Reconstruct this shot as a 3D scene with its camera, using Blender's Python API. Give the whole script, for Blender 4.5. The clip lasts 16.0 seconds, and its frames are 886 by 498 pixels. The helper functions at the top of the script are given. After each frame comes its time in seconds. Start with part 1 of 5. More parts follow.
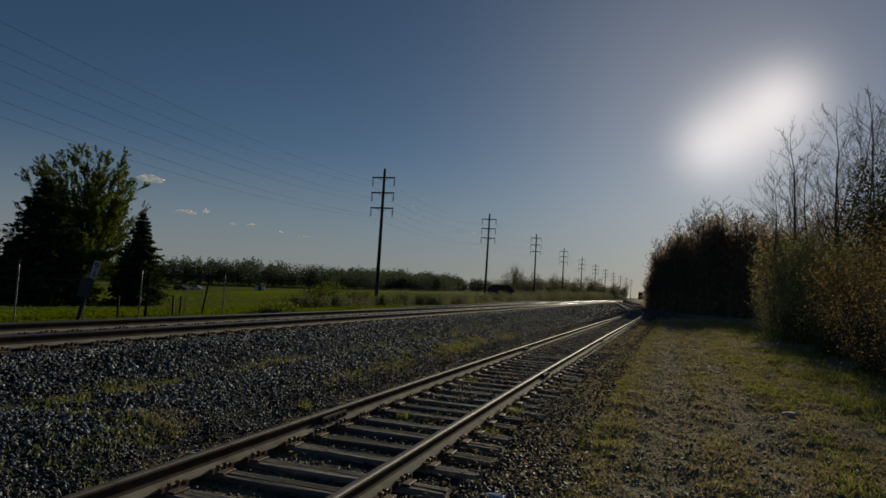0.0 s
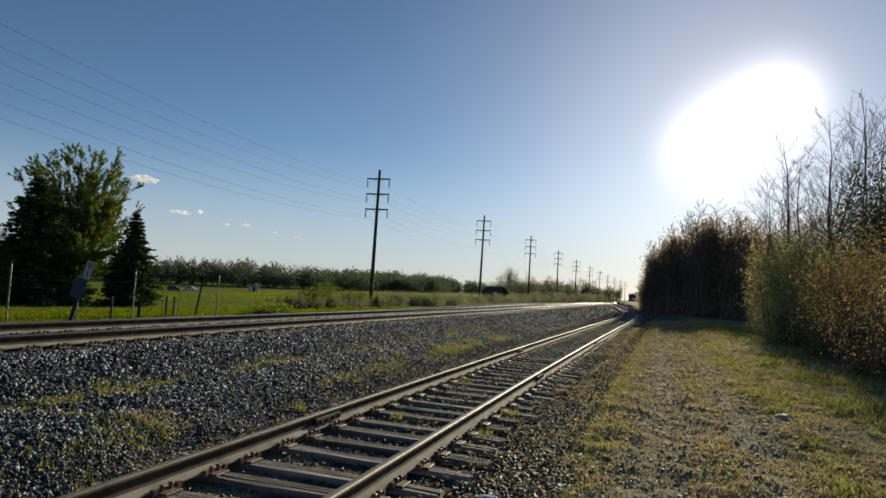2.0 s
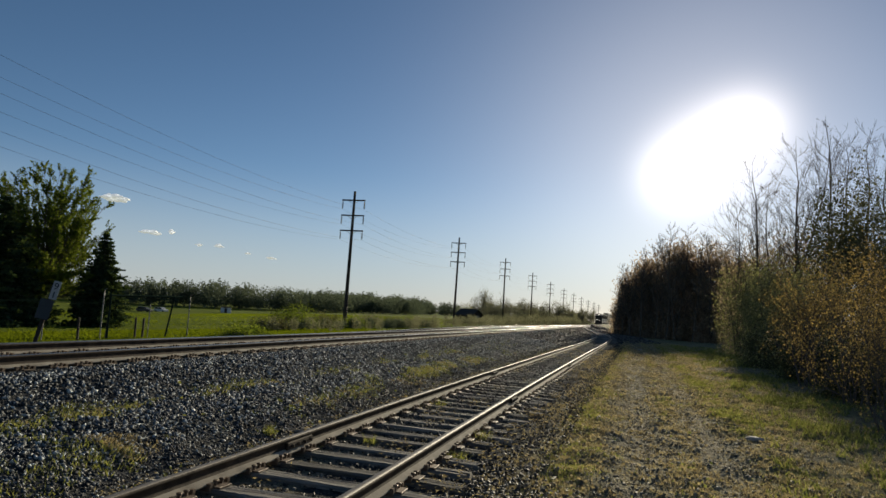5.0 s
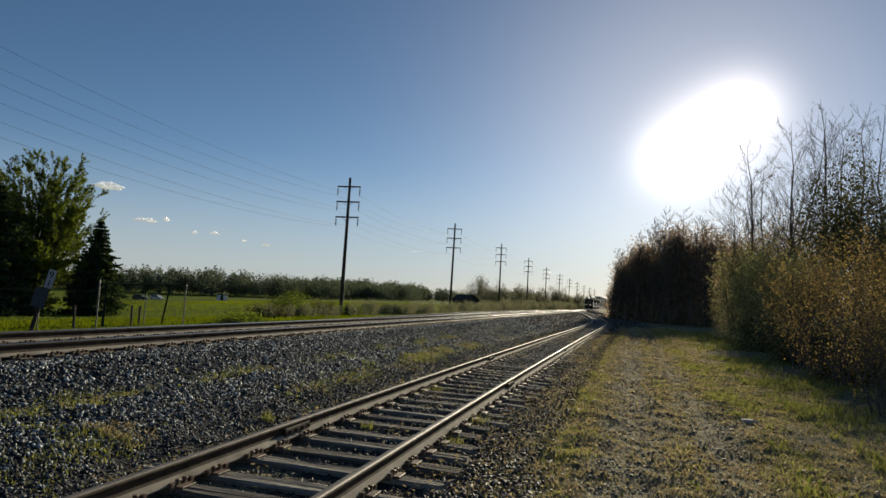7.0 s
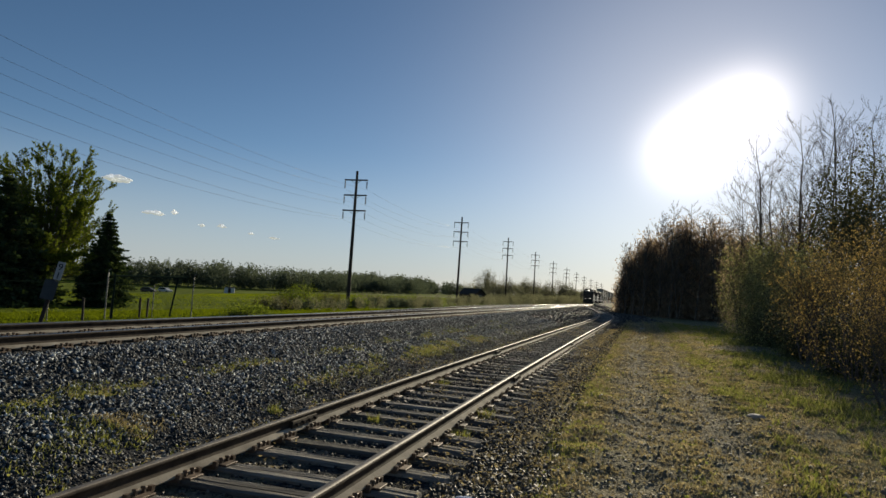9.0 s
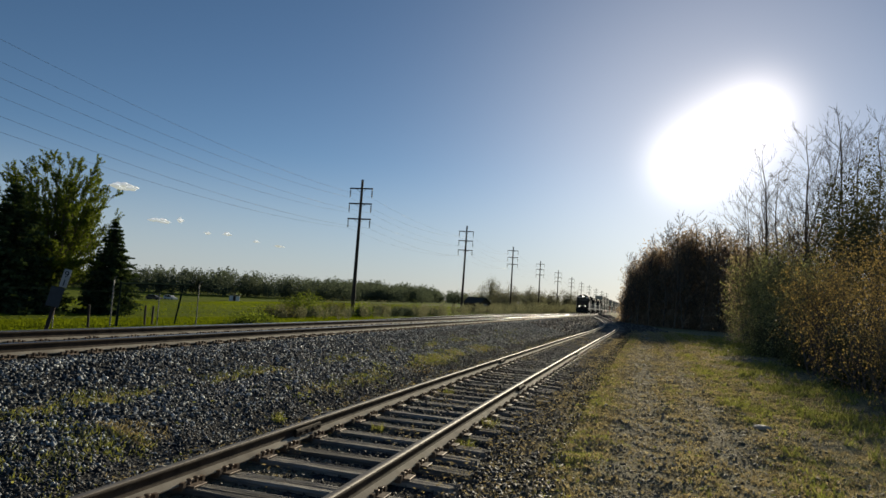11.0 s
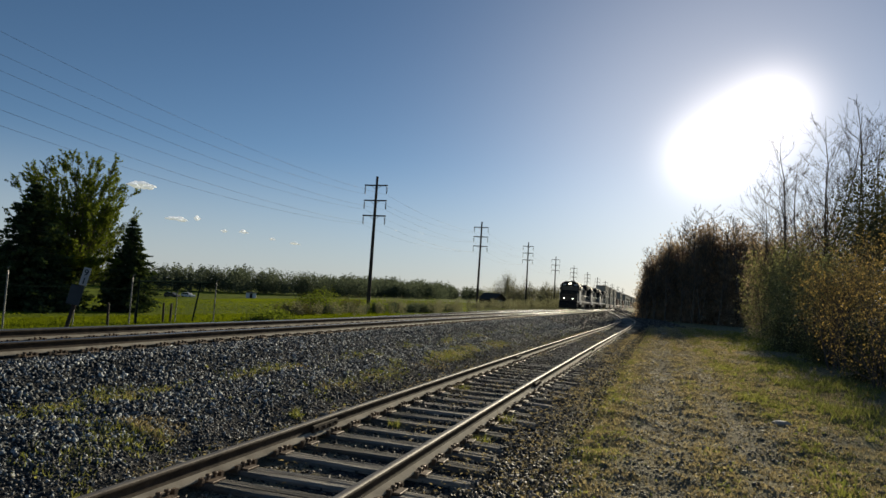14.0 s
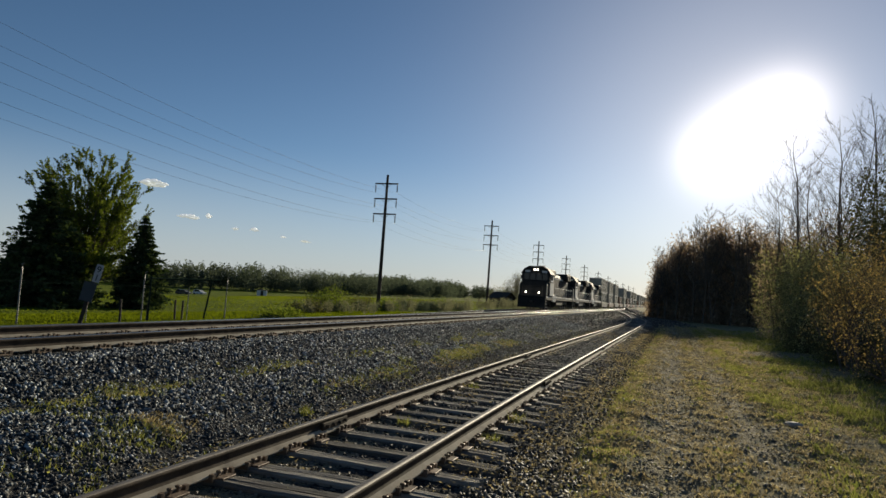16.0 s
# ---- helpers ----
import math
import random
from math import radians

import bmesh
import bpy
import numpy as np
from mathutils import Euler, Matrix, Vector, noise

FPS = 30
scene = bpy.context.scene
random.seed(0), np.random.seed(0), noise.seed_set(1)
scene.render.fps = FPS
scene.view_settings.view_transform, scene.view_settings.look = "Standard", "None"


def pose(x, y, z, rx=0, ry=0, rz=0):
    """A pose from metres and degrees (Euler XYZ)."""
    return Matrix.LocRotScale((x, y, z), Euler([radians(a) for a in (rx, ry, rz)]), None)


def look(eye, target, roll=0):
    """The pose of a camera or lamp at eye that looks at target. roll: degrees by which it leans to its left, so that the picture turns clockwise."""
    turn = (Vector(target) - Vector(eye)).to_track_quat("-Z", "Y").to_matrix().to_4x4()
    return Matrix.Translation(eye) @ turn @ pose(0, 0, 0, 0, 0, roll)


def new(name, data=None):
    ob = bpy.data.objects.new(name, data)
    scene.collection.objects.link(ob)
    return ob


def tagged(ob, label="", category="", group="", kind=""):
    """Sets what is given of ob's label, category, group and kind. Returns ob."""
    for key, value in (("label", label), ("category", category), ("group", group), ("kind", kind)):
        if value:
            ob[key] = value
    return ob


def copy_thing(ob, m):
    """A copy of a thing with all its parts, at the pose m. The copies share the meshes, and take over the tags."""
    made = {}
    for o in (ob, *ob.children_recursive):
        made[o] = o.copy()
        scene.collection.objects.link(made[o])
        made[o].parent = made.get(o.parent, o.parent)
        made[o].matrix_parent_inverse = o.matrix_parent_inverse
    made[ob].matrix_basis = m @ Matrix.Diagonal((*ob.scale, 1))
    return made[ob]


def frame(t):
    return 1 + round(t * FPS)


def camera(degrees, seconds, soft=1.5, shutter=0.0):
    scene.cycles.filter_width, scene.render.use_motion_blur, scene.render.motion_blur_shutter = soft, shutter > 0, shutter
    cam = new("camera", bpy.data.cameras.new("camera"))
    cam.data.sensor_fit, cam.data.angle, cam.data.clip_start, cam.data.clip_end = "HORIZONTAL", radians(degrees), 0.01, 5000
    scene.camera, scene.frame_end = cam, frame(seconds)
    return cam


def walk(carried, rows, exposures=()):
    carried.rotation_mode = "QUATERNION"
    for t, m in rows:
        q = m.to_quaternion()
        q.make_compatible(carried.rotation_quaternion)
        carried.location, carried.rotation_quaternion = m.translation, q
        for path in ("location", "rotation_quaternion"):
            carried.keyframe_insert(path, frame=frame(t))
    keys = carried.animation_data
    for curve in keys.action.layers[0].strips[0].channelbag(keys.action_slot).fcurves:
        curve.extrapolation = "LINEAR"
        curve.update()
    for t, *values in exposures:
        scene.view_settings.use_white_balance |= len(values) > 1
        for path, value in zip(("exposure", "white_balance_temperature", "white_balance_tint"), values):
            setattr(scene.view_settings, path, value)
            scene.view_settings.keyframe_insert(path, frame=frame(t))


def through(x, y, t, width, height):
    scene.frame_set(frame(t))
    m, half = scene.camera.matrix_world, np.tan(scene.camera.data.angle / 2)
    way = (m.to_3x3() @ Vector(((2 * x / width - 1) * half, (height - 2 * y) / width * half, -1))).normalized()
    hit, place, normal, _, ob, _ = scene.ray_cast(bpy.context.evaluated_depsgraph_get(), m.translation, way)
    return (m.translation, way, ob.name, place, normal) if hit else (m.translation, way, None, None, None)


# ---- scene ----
cam = camera(66.0, 16.0)
# seconds, yaw, pitch, roll of the hand-held camera, which stays at one place
VIEW = [
    (0, 16.63, 3.09, -3.53),
    (0.5, 16.44, 3.28, -3.55),
    (1, 16.25, 3.51, -3.75),
    (1.5, 16.18, 3.24, -3.70),
    (2, 16.17, 3.25, -3.71),
    (2.5, 15.99, 3.54, -3.86),
    (3, 15.92, 3.65, -4.05),
    (3.5, 15.77, 4.03, -4.07),
    (4, 15.04, 4.60, -4.21),
    (4.2, 14.61, 5.16, -4.30),
    (6.3, 13.64, 5.14, -3.71),
    (6.5, 13.56, 4.77, -3.69),
    (7, 13.72, 4.07, -3.52),
    (7.5, 14.03, 3.80, -3.40),
    (8, 14.11, 3.46, -3.35),
    (8.5, 14.23, 3.47, -3.30),
    (9, 14.28, 3.50, -3.75),
    (11.5, 14.84, 4.40, -3.91),
    (12, 15.10, 4.57, -3.79),
    (12.5, 15.33, 4.76, -3.70),
    (13, 15.67, 4.94, -3.62),
    (13.5, 15.80, 4.79, -3.83),
    (14, 15.96, 3.80, -3.70),
    (14.5, 15.93, 3.39, -3.51),
    (15, 16.26, 3.56, -3.69),
    (15.5, 16.38, 3.68, -3.89),
    (16, 16.80, 3.62, -3.98),
]
EYE = (0.0, 0.0, 1.70)
walk(cam, [(t, pose(*EYE, 90 + p, r, y)) for t, y, p, r in VIEW],
     exposures=[(0.0, -1.05, 7350, 8), (0.4, -0.27, 7350, 8), (0.8, 0.26, 7350, 8), (2.2, 0.3, 7350, 8), (4.0, 0.2, 7350, 8), (7.0, 0.14, 7350, 8), (16.0, 0.16, 7350, 8)])

# ---- sky and sun ----
SUN_AZ, SUN_EL = 6.8, 13.6          # degrees clockwise from +Y, above the horizon
world = bpy.data.worlds.new("sky")
scene.world = world
world.use_nodes = True
wn = world.node_tree.nodes
sky = wn.new("ShaderNodeTexSky")
sky.sky_type = "NISHITA"
sky.sun_disc = False
sky.sun_elevation = radians(SUN_EL)
sky.sun_rotation = radians(SUN_AZ)
sky.altitude = 200.0
sky.air_density, sky.dust_density, sky.ozone_density = 0.64, 0.13, 2.4
tone = wn.new("ShaderNodeHueSaturation")
tone.inputs["Saturation"].default_value = 1.1
world.node_tree.links.new(sky.outputs[0], tone.inputs["Color"])
# pale haze thickening towards the horizon all round
where, split, low_air, veil = wn.new("ShaderNodeTexCoord"), wn.new("ShaderNodeSeparateXYZ"), wn.new("ShaderNodeMapRange"), wn.new("ShaderNodeMix")
low_air.interpolation_type = "SMOOTHSTEP"
low_air.inputs[1].default_value, low_air.inputs[2].default_value = -0.02, 0.2
low_air.inputs[3].default_value, low_air.inputs[4].default_value = 0.8, 0.0
veil.data_type = "RGBA"
veil.inputs[7].default_value = (4.7, 5.3, 6.5, 1)
world.node_tree.links.new(where.outputs["Generated"], split.inputs[0])
world.node_tree.links.new(split.outputs["Z"], low_air.inputs[0])
world.node_tree.links.new(low_air.outputs[0], veil.inputs[0])
world.node_tree.links.new(tone.outputs[0], veil.inputs[6])
world.node_tree.links.new(veil.outputs[2], wn["Background"].inputs[0])
wn["Background"].inputs[1].default_value = 0.077


# lens glare round the sun, added to the sky as glowing lobes
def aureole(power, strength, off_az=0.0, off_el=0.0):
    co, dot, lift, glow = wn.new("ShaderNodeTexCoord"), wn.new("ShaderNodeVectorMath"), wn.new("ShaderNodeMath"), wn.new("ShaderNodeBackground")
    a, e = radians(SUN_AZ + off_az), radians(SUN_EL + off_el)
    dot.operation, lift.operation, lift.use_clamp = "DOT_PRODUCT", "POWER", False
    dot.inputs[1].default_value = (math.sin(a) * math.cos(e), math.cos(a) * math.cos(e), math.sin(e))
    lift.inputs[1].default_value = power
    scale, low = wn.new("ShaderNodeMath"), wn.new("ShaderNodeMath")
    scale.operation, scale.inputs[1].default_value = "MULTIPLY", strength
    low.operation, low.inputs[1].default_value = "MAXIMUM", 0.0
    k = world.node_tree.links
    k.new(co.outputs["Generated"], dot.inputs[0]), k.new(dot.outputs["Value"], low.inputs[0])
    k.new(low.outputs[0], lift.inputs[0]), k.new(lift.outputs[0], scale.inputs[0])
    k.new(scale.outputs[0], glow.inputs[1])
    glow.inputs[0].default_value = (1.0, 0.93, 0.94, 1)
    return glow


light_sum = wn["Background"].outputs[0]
# offset lobes stretch the added glare into a tilted blob
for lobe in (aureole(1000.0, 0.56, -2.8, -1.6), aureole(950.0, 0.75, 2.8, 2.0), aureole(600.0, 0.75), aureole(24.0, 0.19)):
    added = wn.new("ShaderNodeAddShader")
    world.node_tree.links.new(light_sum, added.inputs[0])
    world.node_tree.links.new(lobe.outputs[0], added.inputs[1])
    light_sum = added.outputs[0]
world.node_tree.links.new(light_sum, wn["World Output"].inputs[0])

sun = new("sun", bpy.data.lights.new("sun", "SUN"))
sun.data.energy, sun.data.angle, sun.data.color = 5.0, radians(0.6), (1.0, 0.94, 0.79)
saz, sel = radians(SUN_AZ), radians(SUN_EL)
sun.matrix_world = look((0, 0, 0), (-math.sin(saz) * math.cos(sel), -math.cos(saz) * math.cos(sel), -math.sin(sel)))


# ---- materials ----
def ramp_mat(name, dark, light, scale=4.0, rough=0.85, bump=0.3, fine=60.0, metallic=0.0, vary=0.0, detail=6.0,
             stretch=(1, 1, 1), bump_dist=0.01, spec=0.35):
    """A surface of two tones mixed by noise at two scales, with fine relief; vary: change of value from object to object."""
    m = bpy.data.materials.new(name)
    m.use_nodes = True
    n, l = m.node_tree.nodes, m.node_tree.links
    bsdf = n["Principled BSDF"]
    co = n.new("ShaderNodeTexCoord")
    mp = n.new("ShaderNodeMapping")
    mp.inputs["Scale"].default_value = stretch
    l.new(co.outputs["Object"], mp.inputs[0])
    a, b = n.new("ShaderNodeTexNoise"), n.new("ShaderNodeTexNoise")
    a.inputs["Scale"].default_value, a.inputs["Detail"].default_value = scale, detail
    b.inputs["Scale"].default_value, b.inputs["Detail"].default_value = fine, 3.0
    l.new(mp.outputs[0], a.inputs[0]), l.new(mp.outputs[0], b.inputs[0])
    add = n.new("ShaderNodeMath")
    add.operation = "MULTIPLY_ADD"
    add.inputs[1].default_value = 0.45
    l.new(b.outputs[0], add.inputs[0])
    half = n.new("ShaderNodeMath")
    half.operation = "MULTIPLY_ADD"
    half.inputs[1].default_value, half.inputs[2].default_value = 1.5, -0.5
    l.new(a.outputs[0], half.inputs[0]), l.new(half.outputs[0], add.inputs[2])
    mix = n.new("ShaderNodeMix")
    mix.data_type = "RGBA"
    mix.inputs[6].default_value, mix.inputs[7].default_value = (*dark, 1), (*light, 1)
    l.new(add.outputs[0], mix.inputs[0])
    col = mix.outputs[2]
    if vary:
        info = n.new("ShaderNodeObjectInfo")
        hsv = n.new("ShaderNodeHueSaturation")
        mr = n.new("ShaderNodeMapRange")
        mr.inputs[3].default_value, mr.inputs[4].default_value = 1 - vary, 1 + vary
        l.new(info.outputs["Random"], mr.inputs[0])
        l.new(mr.outputs[0], hsv.inputs["Value"])
        l.new(col, hsv.inputs["Color"])
        col = hsv.outputs[0]
    l.new(col, bsdf.inputs["Base Color"])
    bsdf.inputs["Roughness"].default_value = rough
    bsdf.inputs["Metallic"].default_value = metallic
    bsdf.inputs["Specular IOR Level"].default_value = spec
    if bump:
        bp = n.new("ShaderNodeBump")
        bp.inputs["Strength"].default_value, bp.inputs["Distance"].default_value = bump, bump_dist
        l.new(add.outputs[0], bp.inputs["Height"])
        l.new(bp.outputs[0], bsdf.inputs["Normal"])
    return m


def leaf_mat(name, dark, light, through=0.45, island=True, through_tint=(1.3, 1.25, 0.6)):
    """Thin leaves: light shines through them; each leaf has its own tone."""
    m = bpy.data.materials.new(name)
    m.use_nodes = True
    n, l = m.node_tree.nodes, m.node_tree.links
    n.remove(n["Principled BSDF"])
    geo = n.new("ShaderNodeNewGeometry")
    mix = n.new("ShaderNodeMix")
    mix.data_type = "RGBA"
    mix.inputs[6].default_value, mix.inputs[7].default_value = (*dark, 1), (*light, 1)
    l.new(geo.outputs["Random Per Island"], mix.inputs[0])
    mul = n.new("ShaderNodeMix")
    mul.data_type, mul.blend_type = "RGBA", "MULTIPLY"
    mul.inputs[0].default_value, mul.inputs[7].default_value = 1.0, (*through_tint, 1)
    l.new(mix.outputs[2], mul.inputs[6])
    d, t, s = n.new("ShaderNodeBsdfDiffuse"), n.new("ShaderNodeBsdfTranslucent"), n.new("ShaderNodeMixShader")
    l.new(mix.outputs[2], d.inputs[0]), l.new(mul.outputs[2], t.inputs[0])
    s.inputs[0].default_value = through
    l.new(d.outputs[0], s.inputs[1]), l.new(t.outputs[0], s.inputs[2])
    l.new(s.outputs[0], n["Material Output"].inputs[0])
    return m


def glow_mat(name, colour, power):
    m = bpy.data.materials.new(name)
    m.use_nodes = True
    b = m.node_tree.nodes["Principled BSDF"]
    b.inputs["Emission Color"].default_value, b.inputs["Emission Strength"].default_value = (*colour, 1), power
    return m


def ground_mat():
    """Ballast, grass, bare dirt and mown field, blended by the weights stored on the ground's corners and broken up by noise."""
    m = bpy.data.materials.new("ground_cover")
    m.use_nodes = True
    n, l = m.node_tree.nodes, m.node_tree.links
    bsdf = n["Principled BSDF"]
    bsdf.inputs["Roughness"].default_value = 0.95
    bsdf.inputs["Specular IOR Level"].default_value = 0.02
    co = n.new("ShaderNodeTexCoord")

    def noise_tex(scale, detail=5.0, rough=0.6):
        t = n.new("ShaderNodeTexNoise")
        t.inputs["Scale"].default_value, t.inputs["Detail"].default_value, t.inputs["Roughness"].default_value = scale, detail, rough
        l.new(co.outputs["Object"], t.inputs[0])
        return t.outputs[0]

    def blend(fac, a, b):
        x = n.new("ShaderNodeMix")
        x.data_type = "RGBA"
        for v, i in ((a, 6), (b, 7)):
            if isinstance(v, tuple):
                x.inputs[i].default_value = (*v, 1)
            else:
                l.new(v, x.inputs[i])
        l.new(fac, x.inputs[0])
        return x.outputs[2]

    def sharpen(v, lo, hi):
        r = n.new("ShaderNodeMapRange")
        r.inputs[1].default_value, r.inputs[2].default_value = lo, hi
        l.new(v, r.inputs[0])
        return r.outputs[0]

    def plus(a, b, k):
        x = n.new("ShaderNodeMath")
        x.operation = "MULTIPLY_ADD"
        l.new(b, x.inputs[0]), l.new(a, x.inputs[2])
        x.inputs[1].default_value = k
        return x.outputs[0]

    vor = n.new("ShaderNodeTexVoronoi")
    vor.inputs["Scale"].default_value = 26.0
    l.new(co.outputs["Object"], vor.inputs[0])
    vor2 = n.new("ShaderNodeTexVoronoi")
    vor2.inputs["Scale"].default_value = 70.0
    l.new(co.outputs["Object"], vor2.inputs[0])
    grey = n.new("ShaderNodeSeparateColor")
    l.new(vor.outputs["Color"], grey.inputs[0])
    stone = blend(grey.outputs[0], (0.02, 0.021, 0.022), (0.085, 0.085, 0.083))
    big, mid, small = noise_tex(0.7), noise_tex(5.0), noise_tex(45.0)
    dirt = blend(sharpen(mid, 0.35, 0.65), (0.13, 0.112, 0.072), (0.42, 0.36, 0.235))
    g2 = n.new("ShaderNodeSeparateColor")
    l.new(vor2.outputs["Color"], g2.inputs[0])
    dirt = blend(sharpen(g2.outputs[0], 0.35, 0.0), dirt, (0.035, 0.03, 0.02))
    dirt = blend(sharpen(g2.outputs[1], 0.8, 1.0), dirt, (0.36, 0.31, 0.21))
    grass = blend(sharpen(small, 0.35, 0.65), (0.09, 0.098, 0.042), (0.245, 0.23, 0.112))
    grass = blend(sharpen(big, 0.45, 0.7), grass, (0.27, 0.225, 0.12))
    field = blend(sharpen(noise_tex(0.05), 0.35, 0.65), (0.1, 0.135, 0.012), (0.145, 0.175, 0.02))
    att = n.new("ShaderNodeAttribute")
    att.attribute_name = "cover"
    sep = n.new("ShaderNodeSeparateColor")
    l.new(att.outputs["Color"], sep.inputs[0])
    brk = plus(plus(sep.outputs[0], mid, 0.8), small, 0.5)
    col = blend(sharpen(brk, 1.0, 1.3), dirt, stone)
    gb = plus(plus(sep.outputs[1], mid, 0.9), small, 0.6)
    col = blend(sharpen(gb, 1.05, 1.4), col, grass)
    col = blend(sep.outputs[2], col, field)
    l.new(col, bsdf.inputs["Base Color"])
    bp = n.new("ShaderNodeBump")
    bp.inputs["Strength"].default_value, bp.inputs["Distance"].default_value = 0.7, 0.03
    l.new(plus(small, vor.outputs["Distance"], 1.0), bp.inputs["Height"])
    l.new(bp.outputs[0], bsdf.inputs["Normal"])
    return m


GROUND = ground_mat()
RUST = ramp_mat("rusted_rail_steel", (0.02, 0.015, 0.012), (0.1, 0.073, 0.053), 6.0, 0.85, 0.4, 90.0, spec=0.15)
# pale from dust and from sunlight on the foot, both put into the colour
DUSTY_LIT_FOOT = ramp_mat("dusty_sunlit_rail_foot", (0.17, 0.145, 0.115), (0.52, 0.46, 0.37), 3.0, 0.9, 0.3, 60.0, spec=0.1)
POLISHED = ramp_mat("worn_rail_top", (0.09, 0.072, 0.058), (0.24, 0.205, 0.17), 3.0, 0.65, 0.3, 40.0, 0.22)
MAIN_TOP = ramp_mat("polished_rail_top", (0.35, 0.35, 0.36), (0.6, 0.6, 0.6), 3.0, 0.28, 0.05, 40.0, 1.0)
TIE_WOOD = ramp_mat("weathered_tie_wood", (0.018, 0.016, 0.014), (0.37, 0.34, 0.3), 2.2, 0.9, 1.0, 14.0, 0.0, 0.4, stretch=(0.45, 8, 8), bump_dist=0.025, spec=0.1)
MAIN_TIE = ramp_mat("dusty_tie_wood", (0.075, 0.066, 0.052), (0.27, 0.24, 0.19), 3.0, 0.9, 0.6, 30.0, 0.0, 0.25, stretch=(0.6, 7, 7), spec=0.1)
PLATE = ramp_mat("rusty_tie_plate", (0.07, 0.045, 0.03), (0.24, 0.17, 0.12), 12.0, 0.6, 0.4, 80.0, 0.3, 0.2)


def stone_mat(name, dark, light):
    m = bpy.data.materials.new(name)
    m.use_nodes = True
    n, l = m.node_tree.nodes, m.node_tree.links
    b = n["Principled BSDF"]
    geo, mix = n.new("ShaderNodeNewGeometry"), n.new("ShaderNodeMix")
    mix.data_type = "RGBA"
    mix.inputs[6].default_value, mix.inputs[7].default_value = (*dark, 1), (*light, 1)
    pw = n.new("ShaderNodeMath")
    pw.operation = "POWER"
    pw.inputs[1].default_value = 3.0
    l.new(geo.outputs["Random Per Island"], pw.inputs[0])
    l.new(pw.outputs[0], mix.inputs[0])
    l.new(mix.outputs[2], b.inputs["Base Color"])
    b.inputs["Roughness"].default_value = 0.7
    b.inputs["Specular IOR Level"].default_value = 0.3
    return m


BALLAST = stone_mat("grey_ballast_stone", (0.022, 0.026, 0.029), (0.46, 0.5, 0.51))
GRAVEL = stone_mat("brown_gravel", (0.1, 0.088, 0.064), (0.5, 0.44, 0.33))
DIRTY = stone_mat("dirty_old_ballast", (0.035, 0.032, 0.027), (0.27, 0.245, 0.21))
FIELD_GRASS = leaf_mat("field_grass", (0.09, 0.125, 0.012), (0.145, 0.175, 0.02), 0.55)
GRASS = leaf_mat("grass_blade", (0.11, 0.135, 0.055), (0.31, 0.31, 0.15), 0.5)
DRY_GRASS = leaf_mat("dry_grass_blade", (0.22, 0.18, 0.11), (0.54, 0.47, 0.31), 0.42, through_tint=(1.1, 1.0, 0.7))
MAPLE_LEAF = leaf_mat("young_maple_leaf", (0.055, 0.085, 0.02), (0.17, 0.21, 0.05), 0.5)
SPRUCE_NEEDLE = leaf_mat("spruce_needles", (0.02, 0.036, 0.02), (0.07, 0.1, 0.05), 0.3)
# evergreen foliage; its dark tone also paints shade on brambles and field bushes
DARK_LEAF = leaf_mat("evergreen_and_shaded_leaf", (0.07, 0.072, 0.045), (0.16, 0.155, 0.09), 0.35)
HEDGE_LEAF = leaf_mat("brown_brush_twig", (0.26, 0.2, 0.15), (0.5, 0.41, 0.31), 0.6, through_tint=(1.15, 1.05, 0.85))
SHRUB_LEAF = leaf_mat("spring_shrub_leaf", (0.17, 0.178, 0.1), (0.4, 0.39, 0.22), 0.58, through_tint=(1.2, 1.15, 0.7))
AMBER_LEAF = leaf_mat("amber_shrub_leaf", (0.2, 0.165, 0.08), (0.46, 0.35, 0.165), 0.6, through_tint=(1.22, 1.05, 0.66))
FAR_LEAF = leaf_mat("distant_wood_leaf", (0.06, 0.074, 0.052), (0.15, 0.168, 0.115), 0.42, through_tint=(1.05, 1.1, 0.95))
HAZY_LEAF = leaf_mat("pale_scrub_leaf", (0.12, 0.122, 0.085), (0.27, 0.26, 0.18), 0.48, through_tint=(1.1, 1.1, 0.85))
BARK = ramp_mat("grey_brown_bark", (0.06, 0.048, 0.036), (0.19, 0.155, 0.125), 8.0, 0.9, 0.6, 50.0, stretch=(3, 3, 0.6))
POLE_WOOD = ramp_mat("creosoted_pole_wood", (0.02, 0.015, 0.012), (0.07, 0.05, 0.04), 2.0, 0.85, 0.5, 40.0, stretch=(4, 4, 0.4))
INSULATOR = ramp_mat("grey_glazed_insulator", (0.06, 0.06, 0.065), (0.14, 0.14, 0.15), 5.0, 0.3, 0.0)
WIRE = ramp_mat("weathered_wire", (0.05, 0.055, 0.06), (0.1, 0.105, 0.11), 3.0, 0.5, 0.0, metallic=0.5)
GALV = ramp_mat("galvanised_steel", (0.1, 0.1, 0.1), (0.2, 0.2, 0.195), 9.0, 0.5, 0.1, 60.0, metallic=0.6)


# ---- mesh helpers ----
def part(name, bm, material, parent=None, label=""):
    me = bpy.data.meshes.new(name)
    bm.to_mesh(me)
    bm.free()
    me.materials.append(material)
    ob = new(name, me)
    ob.parent = parent
    return tagged(ob, label)


def empty(name, m=None):
    ob = new(name)
    ob.empty_display_size = 0.2
    if m is not None:
        ob.matrix_world = m
    return ob


